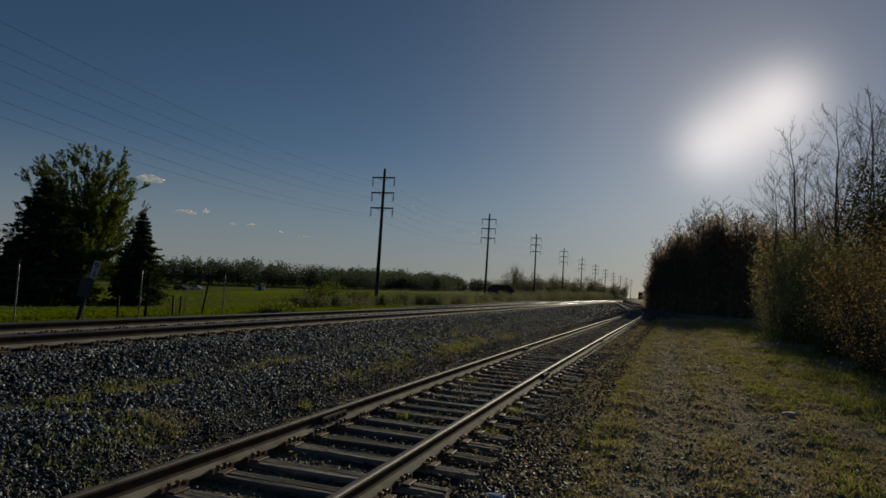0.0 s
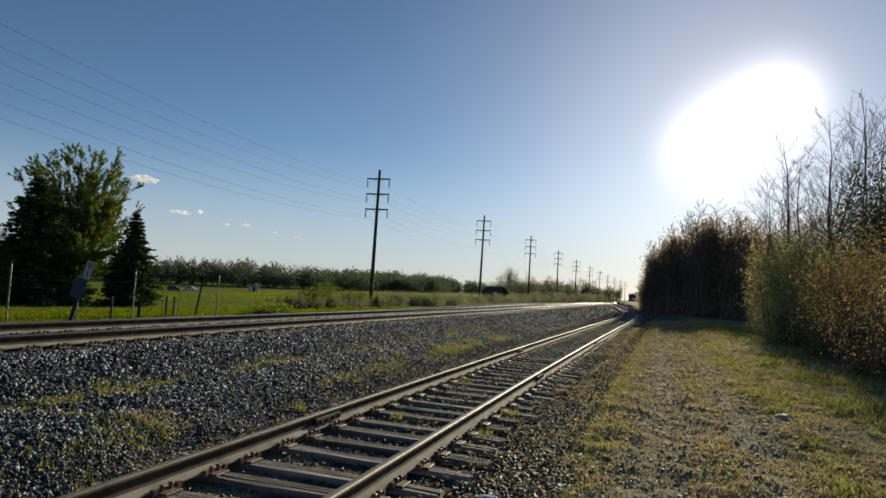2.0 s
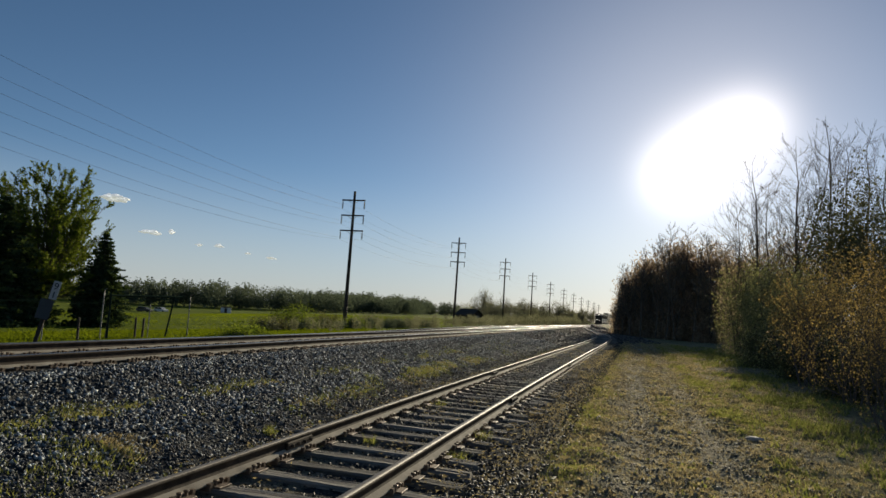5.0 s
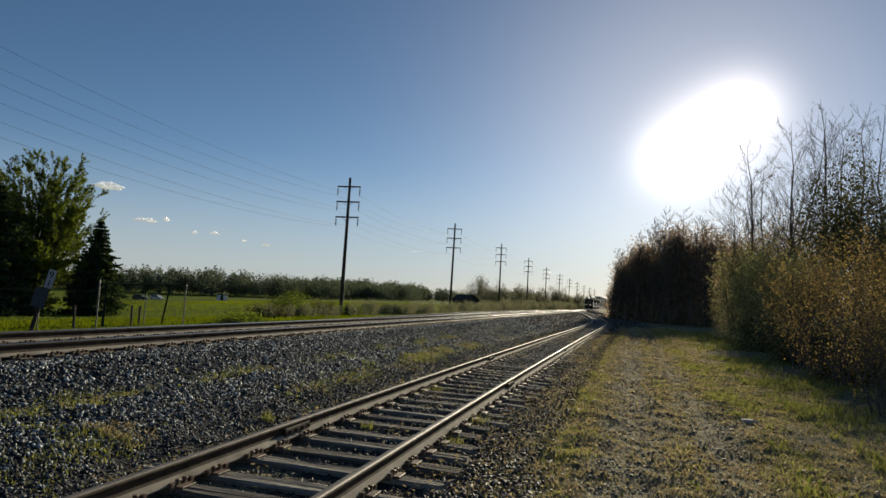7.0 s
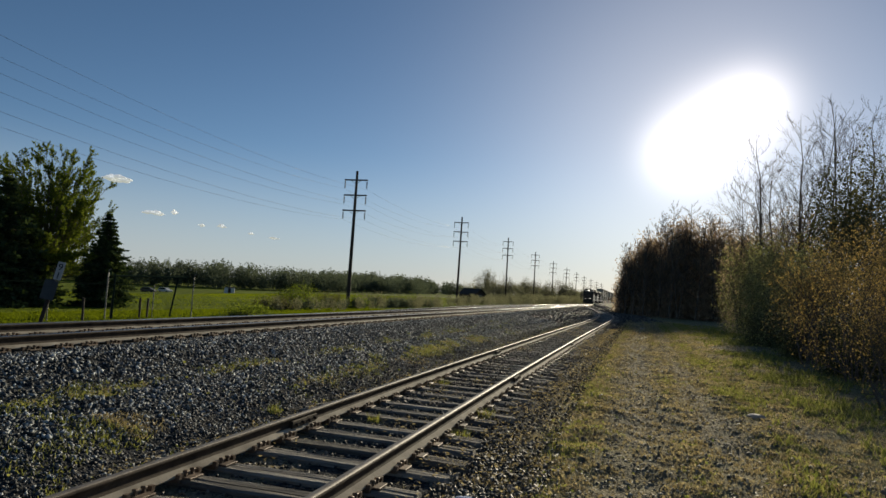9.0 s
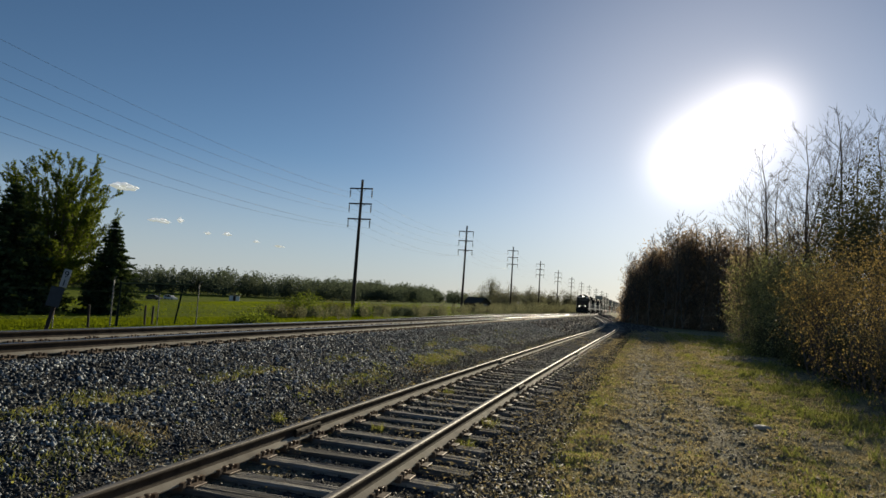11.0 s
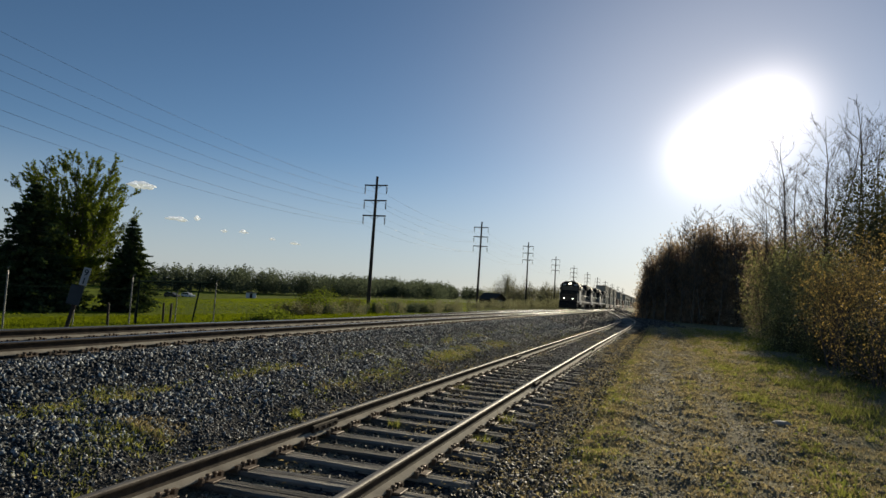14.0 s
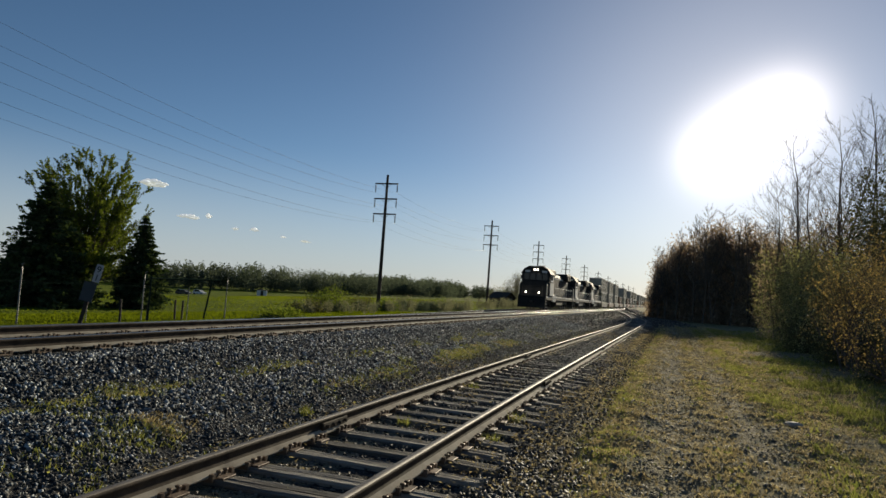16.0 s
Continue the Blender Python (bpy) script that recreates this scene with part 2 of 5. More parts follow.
def box(bm, x0, x1, y0, y1, z0, z1, bevel=0.0):
    r = bmesh.ops.create_cube(bm, size=1.0, matrix=Matrix.LocRotScale(((x0 + x1) / 2, (y0 + y1) / 2, (z0 + z1) / 2), None,
                                                                   (x1 - x0, y1 - y0, z1 - z0)))
    if bevel:
        es = list({e for v in r["verts"] for e in v.link_edges})
        bmesh.ops.bevel(bm, geom=es, offset=bevel, segments=1, affect="EDGES")
    return bm


def rod(bm, a, b, r0, r1=None, sides=8):
    a, b = Vector(a), Vector(b)
    d = b - a
    m = Matrix.Translation((a + b) / 2) @ d.to_track_quat("Z", "Y").to_matrix().to_4x4()
    bmesh.ops.create_cone(bm, cap_ends=True, segments=sides, radius1=r0, radius2=r0 if r1 is None else r1, depth=d.length, matrix=m)
    return bm


def prism(bm, profile, y0, y1):
    """A closed outline in x, z drawn out from y0 to y1."""
    a = [bm.verts.new((x, y0, z)) for x, z in profile]
    b = [bm.verts.new((x, y1, z)) for x, z in profile]
    k = len(profile)
    for i in range(k):
        bm.faces.new((a[i], a[(i + 1) % k], b[(i + 1) % k], b[i]))
    bm.faces.new(a[::-1]), bm.faces.new(b)
    bmesh.ops.recalc_face_normals(bm, faces=bm.faces)
    return bm


class Heap:
    """Gathers many small pieces into one mesh quickly."""

    def __init__(self):
        self.v, self.f, self.n = [], [], 0

    def add(self, verts, faces):
        self.v.append(np.asarray(verts, np.float32).reshape(-1, 3))
        self.f.append(np.asarray(faces, np.int32) + self.n)
        self.n += len(self.v[-1])

    def mesh(self, name, material):
        me = bpy.data.meshes.new(name)
        v = np.concatenate(self.v)
        size = [np.full(len(f), f.shape[1], np.int32) for f in self.f]
        loops = np.concatenate([f.ravel() for f in self.f])
        size = np.concatenate(size)
        me.vertices.add(len(v))
        me.vertices.foreach_set("co", v.ravel())
        me.loops.add(len(loops))
        me.loops.foreach_set("vertex_index", loops)
        me.polygons.add(len(size))
        me.polygons.foreach_set("loop_start", np.concatenate([[0], np.cumsum(size)[:-1]]).astype(np.int32))
        me.polygons.foreach_set("loop_total", size)
        me.update(calc_edges=True)
        me.validate()
        me.materials.append(material)
        return me

    def object(self, name, material, parent=None, label=""):
        ob = new(name, self.mesh(name, material))
        ob.parent = parent
        return tagged(ob, label)


def blades(heap, base, height, width, lean, rng):
    """Grass blades: leaning narrow triangles standing on the base points."""
    k = len(base)
    a = rng.uniform(0, 2 * np.pi, k)
    side = np.stack([np.cos(a), np.sin(a), np.zeros(k)], 1)
    b = rng.uniform(0, 2 * np.pi, k)
    out = np.stack([np.cos(b), np.sin(b), np.zeros(k)], 1) * (lean * rng.uniform(0.2, 1.0, k) * height)[:, None]
    w = (width * rng.uniform(0.6, 1.3, k))[:, None]
    h = height[:, None] * np.array([0, 0, 1.0])
    v = np.stack([base - side * w, base + side * w, base + out + h], 1)
    heap.add(v, np.arange(k)[:, None] * 3 + [0, 1, 2])


def leaves(heap, at, size, rng, long=1.5, flat=0.0):
    """Leaves: small folded kites of their own direction."""
    k = len(at)
    d = rng.normal(size=(k, 3))
    d[:, 2] *= 1 - flat
    d /= np.linalg.norm(d, axis=1, keepdims=True)
    e = np.cross(d, rng.normal(size=(k, 3)))
    e /= np.linalg.norm(e, axis=1, keepdims=True) + 1e-9
    s = (size * rng.uniform(0.6, 1.4, k))[:, None]
    v = np.stack([at - d * s * long * 0.5, at + e * s * 0.5, at + d * s * long * 0.5, at - e * s * 0.5], 1)
    heap.add(v, np.arange(k)[:, None] * 4 + [0, 1, 2, 3])


def stones(heap, at, size, rng):
    """Broken stones: skewed lumps of eight faces."""
    k = len(at)
    c = np.array([[1, 0, 0], [-1, 0, 0], [0, 1, 0], [0, -1, 0], [0, 0, 1], [0, 0, -1]], float) * 0.62
    v = c[None] * rng.uniform(0.42, 1.35, (k, 1, 3)) + rng.uniform(-0.3, 0.3, (k, 6, 3))
    q = rng.normal(size=(k, 4))
    q /= np.linalg.norm(q, axis=1, keepdims=True)
    w, x, y, z = q.T
    m = np.stack([1 - 2 * (y * y + z * z), 2 * (x * y - z * w), 2 * (x * z + y * w), 2 * (x * y + z * w), 1 - 2 * (x * x + z * z), 2 * (y * z - x * w),
                  2 * (x * z - y * w), 2 * (y * z + x * w), 1 - 2 * (x * x + y * y)], 1).reshape(k, 3, 3)
    v = np.einsum("kij,kvj->kvi", m, v) * (size * rng.uniform(0.6, 1.4, k))[:, None, None] + at[:, None]
    f = np.array([[0, 2, 4], [2, 1, 4], [1, 3, 4], [3, 0, 4], [2, 0, 5], [1, 2, 5], [3, 1, 5], [0, 3, 5]])
    heap.add(v, (np.arange(k)[:, None, None] * 6 + f[None]).reshape(-1, 3))


def limb(heap, pts, radii, sides=5):
    """A bent tapered branch through the points."""
    pts = np.asarray(pts, float)
    k = len(pts)
    d = np.gradient(pts, axis=0)
    d /= np.linalg.norm(d, axis=1, keepdims=True) + 1e-9
    ref = np.where(np.abs(d[:, 2:3]) > 0.9, np.array([[1.0, 0, 0]]), np.array([[0, 0, 1.0]]))
    u = np.cross(d, ref)
    u /= np.linalg.norm(u, axis=1, keepdims=True)
    w = np.cross(d, u)
    a = np.arange(sides) * 2 * np.pi / sides
    ring = u[:, None] * np.cos(a)[None, :, None] + w[:, None] * np.sin(a)[None, :, None]
    v = pts[:, None] + ring * np.asarray(radii)[:, None, None]
    f = []
    for i in range(k - 1):
        for j in range(sides):
            f.append((i * sides + j, i * sides + (j + 1) % sides, (i + 1) * sides + (j + 1) % sides, (i + 1) * sides + j))
    heap.add(v, f)


# ---- the lie of the land and of the lines ----
def near_x(y):
    return -8.65 + 0.012 * y + 1.0e-5 * y * y


def far_x(y):
    return -13.5 + 0.0165 * y + 2.0e-5 * y * y


SPUR_Y = [-30, 0, 12, 20, 35, 50, 62, 72, 82, 92, 110, 130, 150, 165]
SPUR_X = [-3.3, -2.9, -2.67, -2.45, -1.98, -1.46, -1.13, -1.0, -1.18, -1.74, -3.2, -4.95, -6.2, -6.5]


def spur_x(y):
    """A smooth curve through the spur's centre line."""
    y = np.asarray(y, float)
    Y, X = np.array(SPUR_Y, float), np.array(SPUR_X)
    g = np.gradient(X, Y)
    i = np.clip(np.searchsorted(Y, y) - 1, 0, len(Y) - 2)
    h = Y[i + 1] - Y[i]
    s = np.clip((y - Y[i]) / h, 0, 1)
    return ((2 * s**3 - 3 * s**2 + 1) * X[i] + (s**3 - 2 * s**2 + s) * h * g[i] + (-2 * s**3 + 3 * s**2) * X[i + 1] + (s**3 - s**2) * h * g[i + 1])


NEAR_Z, FAR_Z = 0.72, 0.52


def smooth(v, lo, hi):
    s = np.clip((v - lo) / (hi - lo), 0, 1)
    return s * s * (3 - 2 * s)


def far_z(y):
    return 0.24 + (FAR_Z - 0.24) * smooth(np.asarray(y, float), 25, 75)


def spur_z(y):
    return 0.16 + (NEAR_Z - 0.17) * smooth(np.asarray(y, float), 60, 160)


def wave(x, y, f, s=0.0):
    return np.sin(x * f + 1.3 * np.sin(y * f * 0.7 + s)) * np.cos(y * f * 0.9 + 1.7 * np.sin(x * f * 0.6 + s * 2))


def land(x, y):
    """Height of the ground."""
    x, y = np.asarray(x, float), np.asarray(y, float)
    un, uf = x - near_x(y), x - far_x(y)
    us = x - spur_x(np.clip(y, -30, 165))
    bank = np.interp(un, [-2.4, 1.75, 2.55, 3.0, 3.5, 4.3, 5.0], [NEAR_Z - 0.2, NEAR_Z - 0.2, 0.24, 0.19, 0.16, -0.06, -0.1])
    left = np.interp(uf, [-4.4, -1.9, 1.9, 3.0], [-0.42, FAR_Z - 0.2, FAR_Z - 0.2, NEAR_Z - 0.2]) - (FAR_Z - far_z(y)) * np.interp(uf, [-4.4, -1.9, 1.9, 3.0], [0, 1, 1, 0])
    z = np.where(uf < 3.0, np.where(un < -1.7, np.minimum(left, NEAR_Z - 0.2), bank), bank)
    d = np.maximum(-uf - 4.4, 0)
    away = np.clip((np.degrees(np.arctan2(-x, np.maximum(y, 1.0))) - 6) / 30, 0.2, 1.0)
    z = z - 4.8 * away * smooth(d, 0, 150)
    rough = 0.02 * wave(x, y, 2.1) + 0.015 * wave(x, y, 5.3, 1.0)
    z = z + rough * (1 - smooth(np.abs(un + 2.3), 4.6, 4.0))
    bed = spur_z(y) - 0.245
    on = (1 - smooth(np.abs(us), 1.45, 2.3)) * (y < 165)
    z = np.where(on > 0, np.maximum(z * (1 - on) + bed * on, np.where(un < 4.4, z, -9)), z)
    z = z - 0.09 * np.exp(-((us - 1.75) / 0.4) ** 2) * (y < 120)
    lift = (spur_z(y) - 0.16) * (1 - smooth(us, 2, 9)) * (us > 0)
    z = z + np.where(us > 1.45, lift * 0.9, 0)
    tread = smooth(us, 1.7, 2.6) * (1 - smooth(us, 9.0, 12.0)) * (y > -20) * (y < 90)
    z = z + tread * (0.022 * wave(x, y, 2.3, 0.7) + 0.02 * wave(x, y, 6.1, 2.2) - 0.055 * np.exp(-((us - 3.1) / 0.35) ** 2) - 0.055 * np.exp(-((us - 4.3) / 0.32) ** 2))
    return z + 0.05 * smooth(x, 2.5, 5.0) * (1 + 0.5 * wave(x, y, 0.9))


def cover(x, y):
    """Weights of ballast, grass and field at a place."""
    un, uf = x - near_x(y), x - far_x(y)
    us = x - spur_x(np.clip(y, -30, 165))
    ballast = np.clip(1.15 - smooth(un, 3.2, 5.2) * 0.75, 0, 1) * (uf > -4.0)
    ballast = np.where((us > 0) & (y < 165), 0.75 * (1 - smooth(us, 1.4, 2.3)), ballast)
    ballast = np.where((us > 0) & (y >= 165), 0.4, ballast)
    strip = np.exp(-((un - 2.6) / 0.22) ** 2) * 0.7 + np.exp(-((un - 3.75) / 0.4) ** 2) * (0.45 + 0.3 * smooth(y, 7, 12))
    g = strip * (0.55 + 0.45 * wave(x, y, 1.1, 2.0)) * (1 - 0.85 * smooth(y, 17, 32))
    path = 0.33 + 0.5 * np.exp(-((us - 2.2) / 0.45) ** 2) + 0.3 * np.exp(-((us - 3.75) / 0.28) ** 2) + 0.55 * np.exp(-((us - 5.0) / 0.5) ** 2) + 0.3 * smooth(us, 5.0, 6.0)
    g = np.where(us > 1.3, path * (0.75 + 0.25 * wave(x, y, 0.8, 3.0)), g)
    field = smooth(-uf, 4.2, 7.0)
    g = np.where(uf < -4.0, 0.8, g)
    ballast = np.where(un > 0, np.where(un < 1.0, 0.6 + 0.4 * smooth(y, 20, 45), ballast), np.where(un > -1.7, 0.6 + 0.4 * smooth(y, 20, 45), ballast))
    far = smooth(y, 48, 80) * (un > 1.6) * (1 - smooth(us, 2.0, 4.0))
    ballast, g = np.maximum(ballast, far), g * (1 - 0.7 * far)
    return np.clip(ballast, 0, 1), np.clip(g, 0, 1), field


def build_ground():
    ys = np.concatenate([np.arange(-40, 0, 2.0), np.arange(0, 30, 0.25), np.arange(30, 80, 0.6), np.arange(80, 200, 2.0), np.geomspace(200, 3500, 26)])
    xs = np.concatenate([-np.geomspace(2600, 26, 24), np.arange(-25, -13, 0.7), np.arange(-13, 7, 0.2), np.arange(7, 30, 1.2), np.geomspace(30, 2600, 16)])
    gx, gy = np.meshgrid(xs, ys)
    shift = near_x(np.clip(gy, -40, 300)) - near_x(0)
    gx = gx + shift * (np.abs(gx) < 25)
    gzv = land(gx, gy)
    r, c = gx.shape
    idx = np.arange(r * c).reshape(r, c)
    quads = np.stack([idx[:-1, :-1], idx[:-1, 1:], idx[1:, 1:], idx[1:, :-1]], -1).reshape(-1, 4)
    h = Heap()
    h.add(np.stack([gx, gy, gzv], -1), quads)
    ob = h.object("ground", GROUND)
    me = ob.data
    me.polygons.foreach_set("use_smooth", [True] * len(me.polygons))
    a = me.color_attributes.new("cover", "FLOAT_COLOR", "POINT")
    b, g, f = cover(gx.ravel(), gy.ravel())
    a.data.foreach_set("color", np.stack([b, g, f, np.ones_like(b)], 1).astype(np.float32).ravel())
    tagged(ob, "trackside ground of ballast, patchy grass, dirt path and mown field", "ground", kind="structure")


build_ground()

# ---- railway tracks ----
RAIL = [(-0.036, 0.0), (-0.036, -0.03), (-0.009, -0.045), (-0.012, -0.12), (-0.074, -0.152), (-0.074, -0.168),
        (0.074, -0.168), (0.074, -0.152), (0.012, -0.12), (0.009, -0.045), (0.036, -0.03), (0.036, 0.0)]


def rail(track, xf, zf, off, ys, top):
    """One rail: its section drawn along the line, with a worn running face."""
    ys = np.asarray(ys, float)
    x, z = xf(ys) + off, zf(ys) * np.ones_like(ys)
    k = len(RAIL)
    v = np.array([[(x[i] + u, ys[i], z[i] + w) for u, w in RAIL] for i in range(len(ys))])
    f = []
    for i in range(len(ys) - 1):
        for j in range(k):
            f.append((i * k + (j + 1) % k, i * k + j, (i + 1) * k + j, (i + 1) * k + (j + 1) % k))
    h = Heap()
    h.add(v, f)
    ob = h.object("rail", RUST, track)
    ob.data.materials.append(top)
    ob.data.materials.append(DUSTY_LIT_FOOT)
    ob.data.polygons.foreach_set("material_index", [1 if n % k == k - 1 else 2 if n % k in (3, 4, 6, 7) else 0 for n in range(len(f))])
    return ob


def tie_mesh(name, mat, seed, length=2.6, w=0.225, h=0.17):
    rng = random.Random(seed)
    bm = bmesh.new()
    # worn section with a split along its top, drawn out in uneven steps
    section = [(-0.5, -0.5), (0.5, -0.5), (0.5, 0.38), (0.42, 0.49), (0.1, 0.5), (0.06, 0.38), (0.02, 0.5), (-0.42, 0.49), (-0.5, 0.36)]
    rings, steps = [], 5
    split = rng.uniform(-0.2, 0.2)
    for i in range(steps + 1):
        end = i in (0, steps)
        x = -length / 2 + length * i / steps + rng.uniform(-0.03, 0.03)
        rings.append([bm.verts.new((x + (rng.uniform(-0.045, 0.045) if end else 0), (yy + (split if 0 < abs(yy) < 0.2 else 0)) * w + rng.uniform(-0.01, 0.01),
                                    zz * h + rng.uniform(-0.009, 0.005) - (0.02 * rng.random() if end and zz > 0 else 0))) for yy, zz in section])
    k = len(section)
    for a, b in zip(rings[:-1], rings[1:]):
        for j in range(k):
            bm.faces.new((a[j], a[(j + 1) % k], b[(j + 1) % k], b[j]))
    bm.faces.new(rings[0][::-1]), bm.faces.new(rings[-1])
    bmesh.ops.recalc_face_normals(bm, faces=bm.faces)
    me = bpy.data.meshes.new(name)
    bm.to_mesh(me), bm.free()
    me.materials.append(mat)
    return me


def plate_mesh():
    """A steel tie plate with two spike heads beside the rail's foot."""
    bm = bmesh.new()
    box(bm, -0.18, 0.18, -0.095, 0.095, -0.012, 0.006, 0.004)
    for x, y in ((-0.1, 0.045), (0.1, -0.045), (0.1, 0.05)):
        box(bm, x - 0.012, x + 0.012, y - 0.012, y + 0.012, 0.0, 0.045)
        box(bm, x - 0.026, x + 0.02, y - 0.017, y + 0.017, 0.035, 0.055, 0.005)
    for y in (-0.135, 0.135):
        box(bm, -0.11, 0.11, y - 0.018, y + 0.018, -0.03, 0.012)
        box(bm, 0.076, 0.115, y - 0.02, y + 0.02, 0.0, 0.04)
    me = bpy.data.meshes.new("tie_plate")
    bm.to_mesh(me), bm.free()
    me.materials.append(PLATE)
    return me


PLATE_ME = plate_mesh()


def lay_track(name, label, xf, zf, ys, tie_ys, plated, top, mat, sink=0.0):
    track = tagged(empty(name), label, "railway track", kind="structure")
    for off in (-0.753, 0.753):
        rail(track, xf, zf, off, ys, top)
    kinds = [tie_mesh("tie", mat, s) for s in range(9)]
    rng = random.Random(len(tie_ys))
    for n, y in enumerate(tie_ys):
        y += rng.uniform(-0.05, 0.05)
        slope = float((xf(y + 0.5) - xf(y - 0.5)))
        t = new("tie", rng.choice(kinds))
        t.parent = track
        t.location = (float(xf(y)) + rng.uniform(-0.11, 0.11), y, float(zf(y)) - 0.19 - 0.085 - sink + rng.uniform(-0.012, 0.004))
        t.rotation_euler = (0, rng.uniform(-0.006, 0.006), -math.atan(slope) + rng.uniform(-0.025, 0.025))
        if n < plated:
            for off in (-0.753, 0.753):
                p = new("tie_plate", PLATE_ME)
                p.parent = t
                p.location = (float(xf(y)) + off - t.location.x, 0, 0.085 + 0.011 + sink)
    return track


spur = lay_track("spur_track", "old siding with rusty rails on weathered wooden ties", spur_x, spur_z,
                 np.concatenate([np.arange(-30, 60, 1.5), np.arange(60, 163, 2.0)]), np.arange(-29.6, 158, 0.6), 140, POLISHED, TIE_WOOD)


def joint_bar(y, off):
    """A bolted joint on both sides of a rail."""
    bm = bmesh.new()
    x, z = float(spur_x(y)) + off, float(spur_z(y))
    for s in (-1, 1):
        box(bm, x + s * 0.03 - 0.018, x + s * 0.03 + 0.018, y - 0.32, y + 0.32, z - 0.13, z - 0.045, 0.008)
        for k in range(4):
            yy = y - 0.24 + 0.16 * k
            rod(bm, (x + s * 0.045, yy, z - 0.088), (x + s * 0.085, yy, z - 0.088), 0.017, sides=6)
    part("joint_bar", bm, RUST, spur, "bolted rusty joint bar")


for y, off in ((7.5, -0.753), (19.3, -0.753), (13.6, 0.753), (25.5, 0.753)):
    joint_bar(y, off)
near_track = lay_track("main_track", "main line with polished rails on dusty ties and grey ballast", near_x, lambda y: NEAR_Z + 0 * np.asarray(y),
                       np.concatenate([np.arange(-36, 200, 4.0), np.arange(200, 1000, 20.0)]), np.arange(-32.0, 124, 0.53), 160, MAIN_TOP, MAIN_TIE)
far_track = lay_track("main_track", "main line on which the freight train runs", far_x, far_z,
                      np.concatenate([np.arange(-36, 200, 4.0), np.arange(200, 1300, 20.0)]), np.arange(-32.0, 120, 0.53), 90, MAIN_TOP, MAIN_TIE)

# ---- pole line ----
POLE_Y = [-28.0, 20.0, 68.0, 116.0, 164.0, 212.0, 260.0, 308.0, 356.0, 404.0, 452.0, 500.0, 548.0]


def pole_x(y):
    return -28.3 + 0.0065 * y + 4.2e-5 * y * y


def pole_top(y):
    return 13.9 + 1.7 * float(smooth(np.array(y), 60, 170))


def utility_pole(y, lean):
    x = pole_x(y)
    foot = float(land(x, y))
    h = pole_top(y) - foot
    p = tagged(empty("utility_pole", pose(x, y, foot, lean[0], lean[1], 0)), "tall dark wooden power pole with three cross-arms and hanging insulators",
               "utility pole", "poles along the railway")
    part("shaft", rod(bmesh.new(), (0, 0, -0.5), (0, 0, h), 0.22, 0.13, 12), POLE_WOOD, p)
    for z in (h - 1.0, h - 2.65, h - 4.3):
        arm = part("cross_arm", box(bmesh.new(), -1.32, 1.32, -0.2, -0.07, z - 0.06, z + 0.08, 0.01), POLE_WOOD, p)
        bm = bmesh.new()
        for s in (-1, 1):
            rod(bm, (s * 0.62, -0.14, z), (0, -0.14, z - 0.45), 0.022, sides=6)
        part("brace", bm, GALV, arm)
        for s in (-1, 1):
            bm = bmesh.new()
            rod(bm, (s * 1.24, -0.13, z - 0.06), (s * 1.24, -0.13, z - 0.95), 0.025, sides=6)
            for k in range(6):
                rod(bm, (s * 1.24, -0.13, z - 0.2 - 0.12 * k), (s * 1.24, -0.13, z - 0.26 - 0.12 * k), 0.1, 0.05, 10)
            part("insulator", bm, INSULATOR, arm)
    return p


prng = random.Random(4)
for y in POLE_Y:
    utility_pole(y, (prng.uniform(-0.5, 0.5), prng.uniform(-0.5, 0.5)))
for arm in range(3):
    for s in (-1, 1):
        line = tagged(empty("power_line"), "thin sagging power line strung from pole to pole", "power line", "power lines")
        for a, b in zip(POLE_Y[:-1], POLE_Y[1:]):
            h = Heap()
            k = np.linspace(0, 1, 17)
            ax, bx = pole_x(a) + s * 1.24, pole_x(b) + s * 1.24
            az, bz = [pole_top(v) - 1.0 - 1.65 * arm - 0.98 for v in (a, b)]
            pts = np.stack([ax + (bx - ax) * k, a + (b - a) * k - 0.13, az + (bz - az) * k - 0.9 * 4 * k * (1 - k)], 1)
            limb(h, pts, [0.008] * 17, 3)
            h.object("span", WIRE, line)

# ---- the freight train ----
BLACK = ramp_mat("black_locomotive_paint", (0.014, 0.014, 0.014), (0.035, 0.035, 0.034), 1.5, 0.75, 0.05, 20.0, spec=0.15)
PALE = ramp_mat("white_paint_and_lit_side", (0.5, 0.49, 0.46), (0.72, 0.71, 0.67), 2.0, 0.6, 0.05, 20.0)
UNDER = ramp_mat("grimy_running_gear", (0.02, 0.018, 0.015), (0.06, 0.05, 0.04), 4.0, 0.8, 0.3, 30.0)
STEEL_WHEEL = ramp_mat("worn_wheel_steel", (0.08, 0.07, 0.06), (0.2, 0.18, 0.16), 4.0, 0.5, 0.1, 30.0, 0.6)
CAB_GLASS = ramp_mat("dark_cab_glass", (0.01, 0.012, 0.014), (0.02, 0.022, 0.025), 1.0, 0.08, 0.0)
LAMP = glow_mat("lit_headlight", (1.0, 0.95, 0.85), 9.0)
BOXES = [ramp_mat(n, d, c, 0.8, 0.6, 0.1, 12.0) for n, d, c in (
    ("grey_container_paint", (0.22, 0.2, 0.16), (0.36, 0.33, 0.27)), ("brown_container_paint", (0.1, 0.055, 0.035), (0.2, 0.11, 0.07)),
    ("tan_container_paint", (0.25, 0.22, 0.17), (0.38, 0.34, 0.27)), ("green_grey_container_paint", (0.13, 0.13, 0.1), (0.23, 0.225, 0.175)))]


